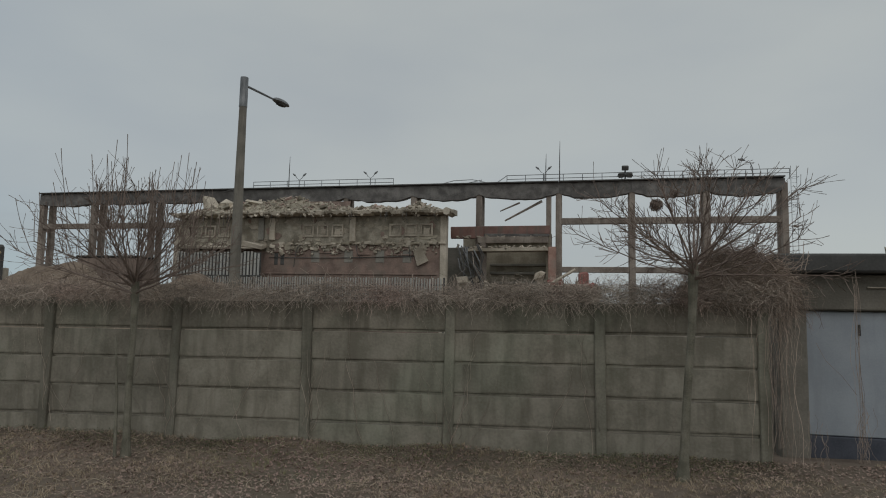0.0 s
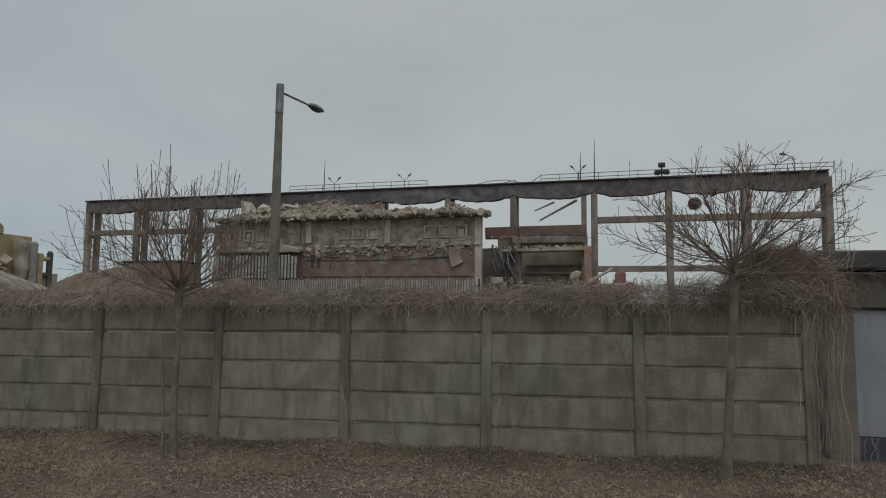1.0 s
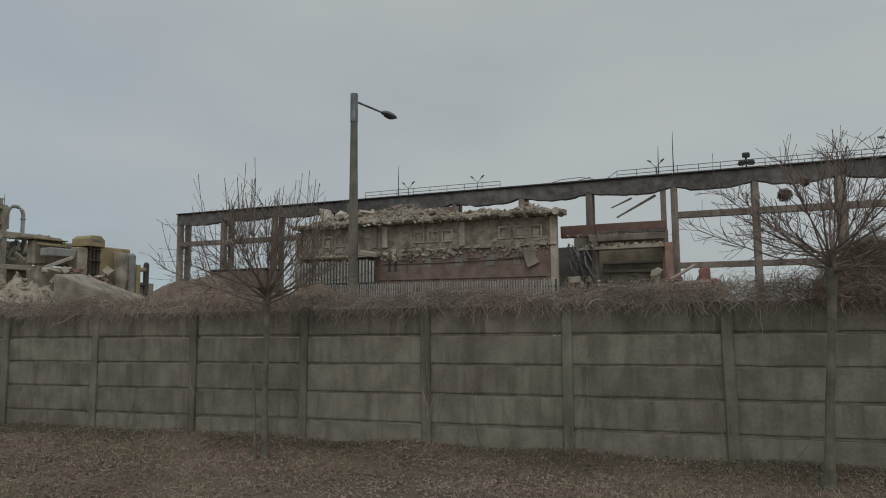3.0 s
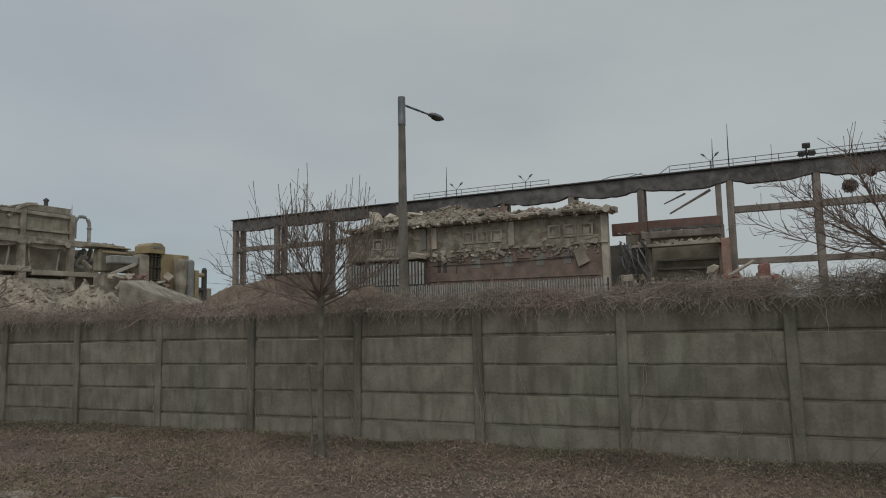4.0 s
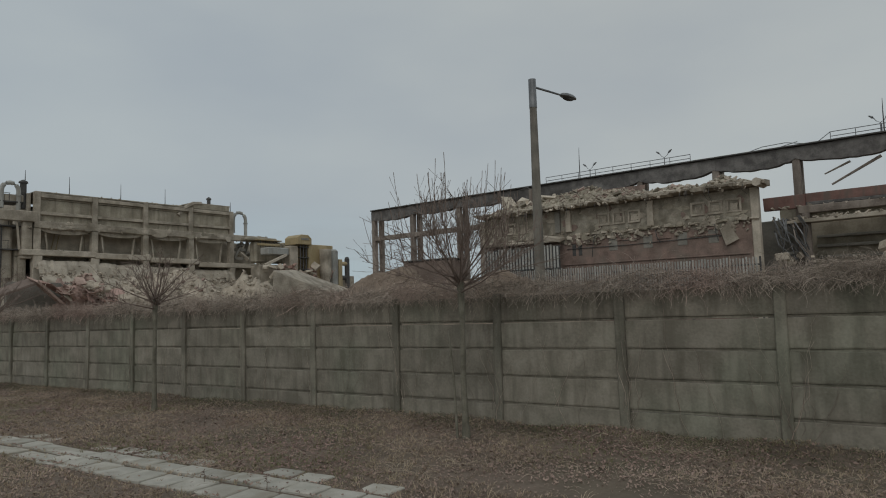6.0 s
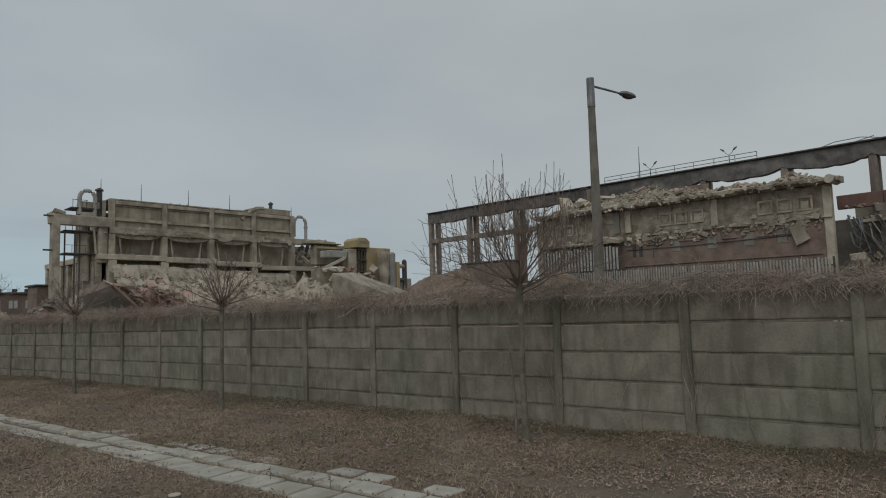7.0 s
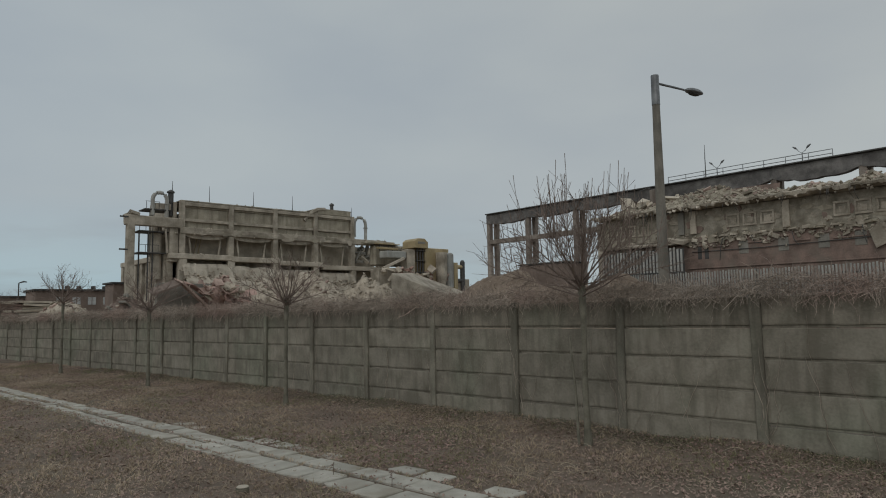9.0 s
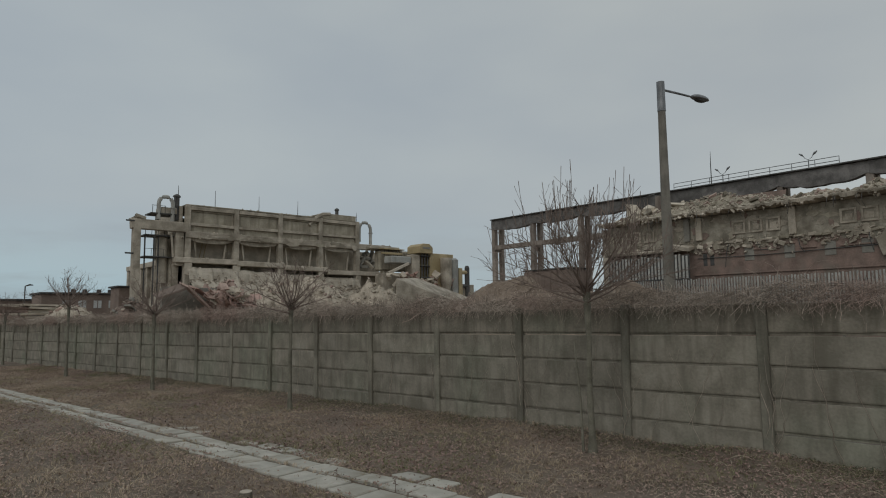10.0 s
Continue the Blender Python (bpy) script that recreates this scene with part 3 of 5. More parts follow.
    for k in range(30):
        bm = bmesh.new()
        chunk(bm, (rnd.uniform(xl, xr), -1.0 + rnd.uniform(-0.1, 0.15), 9.4 + rnd.uniform(-0.12, 0.4)), rnd.uniform(0.08, 0.22), rnd, 0.6)
        part("eaves_crumb", bm, rnd.choice(("plaster", "pale", "rubble")), r)
    # strip of fallen eaves over the corrugated part
    boxed("canopy_slab", "plaster", r, (-33.2, -26.2, -0.9, -0.05, 6.75, 7.0), bevel=0.05, jitter=0.1, seed=9, turn=Euler((0.1, 0.02, 0)).to_matrix())
    boxed("broken_canopy", "pale", r, (-27.3, -25.3, -1.0, -0.1, 6.8, 7.25), bevel=0.05, jitter=0.15, seed=5, turn=Euler((0.2, 0.1, 0)).to_matrix())
    boxed("side_pier", "plaster", r, (xl - 0.3, xl + 0.3, -0.2, -0.01, 0, 9.2), bevel=0.04)


build_ruin()


def build_roof_rubble():
    rnd = random.Random(21)
    pile = thing("roof_rubble", "heap of broken slabs and lumps on the ruined roof edge", "rubble", at=(0, YW + 0.3, 9.75))

    def pile_h(x):
        def hump(c, w, h):
            return h * math.exp(-((x - c) / w) ** 2)
        return 0.10 + 0.7 * (0.45 / (1 + math.exp(-(x + 28.6) * 2)) / (1 + math.exp((x + 18.9) * 2)) + hump(-27.4, 1.4, 0.7) + hump(-25.0, 1.6, 0.95) + hump(-23.0, 1.2, 1.15) + hump(-20.4, 1.4, 0.55) + hump(-16.4, 1.2, 0.62) + hump(-12.9, 0.8, 0.95) + hump(-30.5, 1.4, 0.9)) + 0.16 * noise.noise((x * 2.1, 0, 1))

    bm = bmesh.new()
    prev = None
    for k in range(121):
        x = -32.5 + 21.6 * k / 120
        h = pile_h(x)
        cur = [bm.verts.new((x, y, z + (rnd.uniform(-0.07, 0.07) if z else 0))) for y, z in ((-0.85, 0.0), (-0.5, h * 0.4), (-0.05, h * 0.8), (0.5, h * 0.9), (1.1, h * 0.5), (1.5, 0.0))]
        if prev:
            for q in range(5):
                bm.faces.new((prev[q], prev[q + 1], cur[q + 1], cur[q]))
        prev = cur
    bmesh.ops.recalc_face_normals(bm, faces=bm.faces)
    part("bed", bm, "olive", pile)
    loose = {}
    for k in range(2400):
        x = rnd.uniform(-31.9, -11.0)
        t = rnd.random()
        w = rnd.uniform(0.04, 0.17) * (1.8 if rnd.random() < 0.07 else 1)
        loose.setdefault(rnd.choice(("rubble", "plaster", "plaster", "olive", "ruinwall", "pinkrubble", "brownwall")), Bits()).add((x, -0.6 + 0.9 * t, pile_h(x) * (0.2 + 0.8 * t) + w * 0.1), (w * rnd.uniform(0.8, 2.4), w, w * rnd.uniform(0.3, 0.8)), rnd, 0.9)
    for m, b in sorted(loose.items()):
        tagged(part("loose_debris", b.mesh(), m, pile), kind="stuff")
    for k in range(95):
        x = rnd.uniform(-31.8, -11.2)
        h = pile_h(x)
        t = rnd.random() ** 0.7
        s = rnd.uniform(0.12, 0.42) * (1.5 if rnd.random() < 0.15 else 1)
        c = (x, -0.55 + 0.7 * t, h * (0.25 + 0.7 * t))
        bm = bmesh.new()
        if rnd.random() < 0.5:
            slab_piece(bm, c, s * rnd.uniform(1.2, 2.6), s * 1.5, s * 0.4, rnd, 38)
        else:
            chunk(bm, c, s * 0.8, rnd)
        part("lump", bm, rnd.choice(("pale", "rubble", "plaster", "ruinwall", "pinkrubble", "ruinwall", "olive")), pile)
    bm = bmesh.new()
    box(bm, -23.3, -18.9, 0.6, 0.9, 0.0, 1.0, jitter=0.15, seed=2)
    part("wall_stump", bm, "brick", pile, "leaning stump of brick wall")
    for x, s in ((-31.0, 1.0), (-29.6, 0.8)):
        bm = bmesh.new()
        chunk(bm, (x, 0.3, 0.7), s, rnd, 0.8)
        part("lump", bm, "pale", pile)
    boxed("column_stub", "cast", pile, (-29.0, -28.55, 0.2, 0.6, 0, 1.9), jitter=0.04)
    rod("bent_bar", "darksteel", pile, [(-28.8, 0.4, 1.9), (-29.3, 0.4, 2.15), (-30.0, 0.4, 1.95)], 0.05, 5)


build_roof_rubble()


def build_slat_fence():
    """Pale ribbed sheets before the ruin."""
    f = thing("ribbed_sheet_fence", "pale ribbed metal sheets standing before the brick wall", "fence", at=(0, YW - 1.2, 0))
    wide, slim = [], []
    for lst, w in ((wide, 0.085), (slim, 0.055)):
        bm = bmesh.new()
        box(bm, -w, w, -0.03, 0.03, 0, 1, bevel=0.015)
        me = bpy.data.meshes.new("slat")
        bm.to_mesh(me)
        bm.free()
        me.materials.append(M["sheet"])
        lst.append(me)
    rnd = random.Random(6)
    for k in range(25):
        x = -32.7 + k * 0.3
        shared("slat", wide[0], Matrix.Translation((x, 0, 4.58)) @ Matrix.Diagonal((1, 1, 1.85 + rnd.uniform(-0.15, 0.1), 1)), f)
    for k in range(108):
        x = -32.7 + k * 0.207
        shared("slat", slim[0], Matrix.Translation((x, -0.3, 2.4)) @ Matrix.Diagonal((1, 1, 2.05 + rnd.uniform(-0.06, 0.05), 1)), f)
    boxed("rail", "darksteel", f, (-32.8, -10.3, -0.25, -0.2, 3.9, 4.0), bevel=0.01)
    # near-black sheet added so that the gaps between slats look shaded
    boxed("backing", "felt", f, (-32.8, -25.3, 0.05, 0.055, 4.56, 6.4), bevel=0.0)
    for a, b in ((-32.8, -25.2),):
        boxed("rail", "darksteel", f, (a, b, -0.12, 0.02, 4.45, 4.55), bevel=0.01)
    for x in (-32.8, -29.5, -25.3, -20.0, -15.0, -10.4):
        boxed("post", "darksteel", f, (x - 0.06, x + 0.06, 0.06, 0.18, 0, 4.5), bevel=0.01)


build_slat_fence()


def build_annex():
    a = thing("open_annex", "gutted annex with red girder, ledge and dim open bay", "building", at=(0, YW + 3.0, 0))
    xl, xr = -10.4, -2.9
    boxed("back_wall", "olive", a, (xl, xr, 3.2, 3.5, 0, 8.6), label="dull olive back wall")
    boxed("side_wall", "olive", a, (xr - 0.3, xr, 0.3, 3.19, 0, 8.6))
    boxed("top_girder", "redbeam", a, (xl - 0.4, -8.1, -0.2, 0.2, 7.9, 8.85), label="red painted girder", jitter=0.02)
    boxed("top_girder", "redbeam", a, (-8.09, xr, -0.05, 0.3, 8.25, 8.9), jitter=0.02, seed=4, label="scorched red girder")
    boxed("sheet_edge", "beam", a, (-8.09, xr, -0.25, 0.2, 8.02, 8.24), jitter=0.05, seed=5)
    boxed("fascia", "cast", a, (-8.6, xr - 0.1, -0.3, 0.2, 7.5, 8.0), jitter=0.06, seed=6)
    # dark colour carries the shade of the gap beside the ruin
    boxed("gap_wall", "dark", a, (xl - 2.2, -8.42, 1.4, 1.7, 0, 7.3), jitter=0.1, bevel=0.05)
    boxed("ledge", "plaster", a, (-9.6, xr - 0.1, -0.7, 0.3, 6.82, 7.1), jitter=0.1, seed=3)
    boxed("ledge_wall", "olive", a, (-8.6, xr - 0.1, 0.31, 0.6, 7.06, 7.89))
    boxed("front_column", "cast", a, (-8.4, -7.9, -0.25, 0.25, 0, 7.9), bevel=0.04)
    boxed("front_column", "orange", a, (xr - 0.1, xr + 0.5, -0.3, 0.3, 0, 7.2), bevel=0.05, jitter=0.03, label="column painted faded orange")
    # ledges coloured dark to stand for the dim of the bay
    for k, z in enumerate((4.4, 5.2, 5.9)):
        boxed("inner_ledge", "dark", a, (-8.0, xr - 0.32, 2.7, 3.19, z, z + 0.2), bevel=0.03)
    rnd = random.Random(8)
    for k in range(26):
        bm = bmesh.new()
        s = rnd.uniform(0.2, 0.55)
        slab_piece(bm, (rnd.uniform(-10.2, -8.5), rnd.uniform(-0.8, 0.8), rnd.uniform(2.6, 5.4)), s * 1.6, s, s * 0.6, rnd, 60)
        part("fallen_lump", bm, rnd.choice(("rubble", "pale", "dark", "plaster")), a)
    for k in range(7):
        x = rnd.uniform(-10.2, -8.7)
        rod("bent_bar", "darksteel", a, [(x, -0.5, 7.2 - k * 0.2), (x + 0.5, -0.8, 6.4 - k * 0.2), (x + 0.9, -0.6, 5.2 - k * 0.3)], 0.05, 5)
    bm = bmesh.new()
    chunk(bm, (-3.6, -1.0, 4.9), 0.55, rnd, 1.2)
    part("fallen_lump", bm, "pale", a)
    scraps = Bits()
    for k in range(110):
        x = rnd.uniform(-10.3, -3.2)
        wz = rnd.choice((7.12, 8.0)) if k % 3 else rnd.uniform(4.0, 4.8)
        if wz < 5 and -7.8 < x < -4:
            wz -= 0.4
        scraps.add((x, -0.5 + (0.4 if wz > 7.5 else 0) + rnd.uniform(-0.2, 0.2), wz + rnd.uniform(-0.03, 0.06)), (rnd.uniform(0.08, 0.4), rnd.uniform(0.08, 0.2), rnd.uniform(0.05, 0.16)), rnd)
    tagged(part("loose_debris", scraps.mesh(), "rubble", a), kind="stuff")
    for k in range(12):
        x, z0 = rnd.uniform(-10.2, -8.4), rnd.uniform(6.2, 7.4)
        rod("torn_strip", rnd.choice(("steel", "cast", "darksteel")), a, [(x, -0.7, z0), (x + rnd.uniform(0, 0.6), -0.9, z0 - 0.9), (x + rnd.uniform(0.2, 1.3), -0.8, z0 - rnd.uniform(1.6, 2.6))], [0.07, 0.05, 0.03], 4)
    boxed("leaning_post", "pale", a, (-3.75, -3.4, -1.2, -0.9, 2.5, 4.8), jitter=0.06)
    boxed("fallen_pipe", "pale", a, (-10.1, -9.2, -1.2, -0.7, 4.25, 4.75), bevel=0.06, jitter=0.06)


build_annex()

# ---- long gallery hall across the yard ----
XG = -78.0


def build_gallery():
    g = thing("gallery_hall", "stripped cast hall with open bays and panelled upper wall", "building", at=(XG, 0, 0))
    ys = [27.0, 33.0, 39.0, 45.0, 51.0, 56.2]

    def under(a, b):
        return min(8.35 if y < 33 else (8.22 if y < 39.5 else (7.95 if y < 46 else 7.55)) for y in (a, b)) - 0.01

    boxed("ledge_beam", "plaster", g, (-0.5, 0.45, 26.7, 56.8, 11.35, 12.1), jitter=0.03, bevel=0.05, label="long pale ledge beam")
    for k, (a, b, z) in enumerate(((25.5, 33.0, 8.95), (33.01, 39.5, 8.82), (39.51, 46.0, 8.55), (46.01, 61.0, 8.15))):
        boxed("lower_slab", "pale", g, (-5.0, 0.6, a, b, z - 0.6, z), bevel=0.06, jitter=0.05, seed=k)
    for i, y in enumerate(ys):
        boxed("column", "plaster", g, (-0.35, 0.35, y - 0.35, y + 0.35, 8.0, 11.35), bevel=0.05, jitter=0.02, seed=i)
        if i < 5:
            boxed("upper_pier", "plaster", g, (-0.3, 0.3, y - 0.3, y + 0.3, 12.1, 15.4 - 0.02 * i), bevel=0.05)
        boxed("lower_pier", "pale", g, (-0.3, 0.4, y - 0.4, y + 0.4, 2, under(y - 0.4, y + 0.4)), bevel=0.05)
        bm = bmesh.new()
        box(bm, 0.05, 0.5, y - 0.42, y + 0.42, under(y - 0.4, y + 0.4) - 1.4, under(y - 0.4, y + 0.4), jitter=0.1, bevel=0.06, seed=i)
        part("corbel", bm, "pale", g)
    for i in range(4):
        y0, y1 = ys[i] + 0.31, ys[i + 1] - 0.31
        for k, (z0, z1, dx, mat) in enumerate(((12.11, 12.85, -0.1, "olive"), (12.87, 13.2, 0.2, "plaster"), (13.22, 14.55, -0.12, "olive"), (14.57, 14.75, -0.02, "olive"), (14.77, 15.2, 0.25, "plaster"))):
            boxed("wall_panel", mat, g, (-0.6, dx + 0.03, y0, y1, z0, z1), bevel=0.03, jitter=0.02, seed=i * 7 + k)
        # sagging fringe under the ledge
        bm = bmesh.new()
        n = 10
        prev = None
        for j in range(n + 1):
            t = j / n
            y = y0 + (y1 - y0) * t
            z = 11.34 - 0.12 - 0.42 * math.sin(math.pi * t) ** 0.6
            cur = [bm.verts.new((0.05, y, 11.345)), bm.verts.new((0.05, y, z)), bm.verts.new((-0.15, y, z)), bm.verts.new((-0.15, y, 11.345))]
            if prev:
                for q in range(3):
                    bm.faces.new((prev[q], prev[q + 1], cur[q + 1], cur[q]))
            prev = cur
        part("torn_fringe", bm, "plaster", g)
        # set-back wall of the bay with leaning props
        # light from the open far side is put into the pale colour
        boxed("bay_wall", "pale", g, (-2.7, -2.5, y0 - 0.3, y1 + 0.3, 8.0, 11.34))
        for y, a in ((y0 + 0.9, 0.12), (y1 - 0.9, -0.12)):
            boxed("prop", "pale", g, (-0.6, -0.42, y - 0.1, y + 0.1, 8.3, 11.2), turn=Euler((a, 0, 0)).to_matrix(), bevel=0.02)
        # recessed wall under the lower slab, behind a dust-covered bulging skirt
        boxed("lower_wall", "olive", g, (-1.6, -1.3, y0, y1, 1.0, under(y0, y1)), bevel=0.02)
        bm = bmesh.new()
        prev = None
        for j in range(25):
            y = y0 - 0.3 + (y1 - y0 + 0.6) * j / 24
            crest = 7.85 - 0.22 * i + 0.16 * noise.noise((y * 0.6, i, 2.0)) + 0.10 * noise.noise((y * 3.1, i, 0))
            cur = [bm.verts.new((x + 0.1 * noise.noise((y * 1.4, x, z)) + 0.12 * noise.cell((y * 2.0, x, 0)), y, z)) for x, z in ((-1.25, crest - 0.1), (0.35, crest), (0.75, crest - 0.5), (1.2, crest - 1.6), (2.4, crest - 2.4), (3.4, 1.0))]
            if prev:
                for q in range(5):
                    bm.faces.new((prev[q], cur[q], cur[q + 1], prev[q + 1]))
            prev = cur
        part("dusty_skirt", bm, "pale", g, "pale dust-covered bulging lower wall")
    dust = Bits()
    rd = random.Random(71)
    for k in range(1500):
        y, t = rd.uniform(27, 51), rd.random()
        w = rd.uniform(0.05, 0.3)
        dust.add((0.6 + 2.2 * t, y, 7.5 - 0.03 * (y - 27) - 2.6 * t ** 0.7 - 0.15), (w * rd.uniform(0.8, 2), w, w * 0.6), rd, 0.8)
    tagged(part("loose_debris", dust.mesh(), "rubble", g), kind="stuff")
    boxed("lower_wall", "pale", g, (-1.2, -0.9, 51.0, 62.0, 1.0, 7.54), bevel=0.02)
    boxed("gable_pier", "plaster", g, (-1.4, 0.2, 25.6, 26.55, 8.0, 12.0), bevel=0.05, jitter=0.04)
    boxed("gable_prop", "pale", g, (-0.3, -0.1, 25.25, 25.45, 8.96, 11.9), bevel=0.02, turn=Euler((0.1, 0, 0)).to_matrix())
    boxed("gable_wall", "plaster", g, (-3.2, -3.0, 25.5, 26.9, 8.0, 12.0), bevel=0.02)
    boxed("gable_wall", "plaster", g, (-0.9, -0.5, 25.56, 26.6, 0.0, 8.28), bevel=0.02)
    rod("hanging_ladder", "yellow", g, [(-2.0, 29.2, 9.0), (-2.0, 29.6, 11.2)], 0.06, 4)
    rod("hanging_ladder", "yellow", g, [(-2.0, 29.7, 9.0), (-2.0, 30.1, 11.2)], 0.06, 4)
    boxed("bay_wall", "plaster", g, (-3.2, -3.0, 50.8, 57.0, 8.36, 11.34))
    # rear wall whose dark colour stands in for the hall's unlit depth
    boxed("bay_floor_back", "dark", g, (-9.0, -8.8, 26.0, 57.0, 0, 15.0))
    boxed("roof", "olive", g, (-9.0, 0.2, 26.8, 44.8, 15.27, 15.42), bevel=0.02)
    boxed("roof", "olive", g, (-9.0, 0.2, 45.2, 50.8, 15.9, 16.05), bevel=0.02)
    boxed("raised_panel", "olive", g, (-0.2, 0.22, 45.3, 50.7, 15.26, 15.89), bevel=0.03)
    rod("curved_edge", "plaster", g, [(0.1, 43.3, 14.2), (0.1, 44.2, 15.2), (0.1, 45.4, 15.9), (0.1, 46.5, 16.0)], 0.28, 6)
    rnd = random.Random(61)
    for k in range(90):
        y = rnd.uniform(26, 57)
        z = rnd.choice((12.1, 12.1, 15.4, 11.36, 8.75))
        if z == 15.4 and y > 50.5:
            continue
        if z == 8.75:
            z = 8.95 if y < 33 else (8.82 if y < 39.5 else (8.55 if y < 46 else 8.15))
        bm = bmesh.new()
        chunk(bm, (0.5 if z < 9.5 else (0.35 if z < 13 else 0.1), y, z), rnd.uniform(0.08, 0.24), rnd, 0.6)
        part("crumb", bm, rnd.choice(("plaster", "pale", "olive")), g)
    for k in range(70):
        y, z = rnd.uniform(27.4, 50.6), rnd.choice((rnd.uniform(4, 7.4), rnd.uniform(11.4, 12.0)))
        w, h = rnd.uniform(0.2, 1.3), rnd.uniform(0.1, 0.4)
        x0 = 0.46 if z > 11 else -0.9
        bm = bmesh.new()
        rim = [bm.verts.new((x0 + rnd.uniform(0.01, 0.05), y + w * math.cos(6.283 * q / 9) * rnd.uniform(0.6, 1.1), z + h * math.sin(6.283 * q / 9) * rnd.uniform(0.6, 1.1))) for q in range(9)]
        foot = [bm.verts.new((x0 - 0.02, v.co.y, v.co.z)) for v in rim]
        bm.faces.new(rim)
        for q in range(9):
            bm.faces.new((rim[q], rim[(q + 1) % 9], foot[(q + 1) % 9], foot[q]))
        bmesh.ops.recalc_face_normals(bm, faces=bm.faces)
        part("scab", bm, rnd.choice(("plaster", "olive", "plaster", "pale")), g)
    # gable end with its lone column
    boxed("end_column", "plaster", g, (-0.45, 0.35, 20.9, 21.7, 0, 13.0), bevel=0.05, jitter=0.03)
    bm = bmesh.new()
    box(bm, -0.4, 0.35, 20.6, 26.95, 12.0, 13.1, jitter=0.1, bevel=0.08)
    part("end_girder", bm, "plaster", g, "long girder that joins the lone column")
    boxed("end_wall", "plaster", g, (-8.0, -0.5, 26.2, 26.6, 0, 15.2))
    rod("column_cap", "plaster", g, [(0, 20.7, 12.9), (0, 21.3, 13.5), (0, 22.2, 13.2)], 0.35, 6)
    for z in (9.2, 12.9):
        rod("bracket", "darksteel", g, [(0.3, 20.1, z), (0.3, 21.0, z)], 0.1, 5)
    # broken bay at the far end
    rnd = random.Random(31)
    for k in range(16):
        y = rnd.uniform(51.6, 55.8)
        bm = bmesh.new()
        slab_piece(bm, (rnd.uniform(-0.8, 0.3), y, rnd.uniform(8.6, 11.2)), rnd.uniform(0.3, 0.6), rnd.uniform(0.8, 2.4), rnd.uniform(0.2, 0.4), rnd, 60)
        part("fallen_beam", bm, rnd.choice(("plaster", "pale", "dark", "pinkrubble")), g)


build_gallery()


def hoop_pipe(y, z, r, label):
    p = thing("roof_pipe", label, "pipe", "bent roof pipes", (XG - 0.5, y, z))
    pts = [(0, -r, -1.9)] + [(0, -r * math.cos(math.pi * k / 8), r * 1.05 * math.sin(math.pi * k / 8)) for k in range(9)] + [(0, r, -2.6)]
    rod("bend", "sheet", p, pts, 0.23, 10)
    for k in (-0.4, -2.3):
        rod("flange", "sheet", p, [(0, r, k), (0, r, k - 0.12)], 0.33, 10)


hoop_pipe(52.75, 14.4, 0.98, "bent grey duct rising over the hall end")
hoop_pipe(24.6, 15.3, 0.8, "bent grey duct beside the chimney")


def build_chimney(x, y, z0, z1, r=0.32):
    c = thing("roof_chimney", "short dark flue with a cap on the hall roof", "chimney", "roof flues", (x, y, z0))
    rod("flue", "darksteel", c, [(0, 0, 0), (0, 0, z1 - z0)], r, 10)
    rod("cap", "darksteel", c, [(0, 0, z1 - z0 + 0.02), (0, 0, z1 - z0 + 0.2), (0, 0, z1 - z0 + 0.4)], [r * 1.5, r * 1.3, 0.05], 10)


build_chimney(XG - 1, 26.0, 13.5, 16.3)
build_chimney(XG - 2, 48.9, 16.0, 17.0, 0.25)
for y, h in ((30.6, 2.3), (36.4, 2.2), (42.0, 2.2), (26.1, 1.9), (51.5, 1.5)):
    r_ob = rod("lightning_rod", "darksteel", None, [(XG - 0.8, y, 15.3 if y > 27 else 16.6), (XG - 0.8, y, 15.3 + h if y > 27 else 16.6 + h * 0.6)], [0.05, 0.02], 5)
    tagged(r_ob, "thin upright steel lightning rod on the roof edge", "lightning rod", "lightning rods")


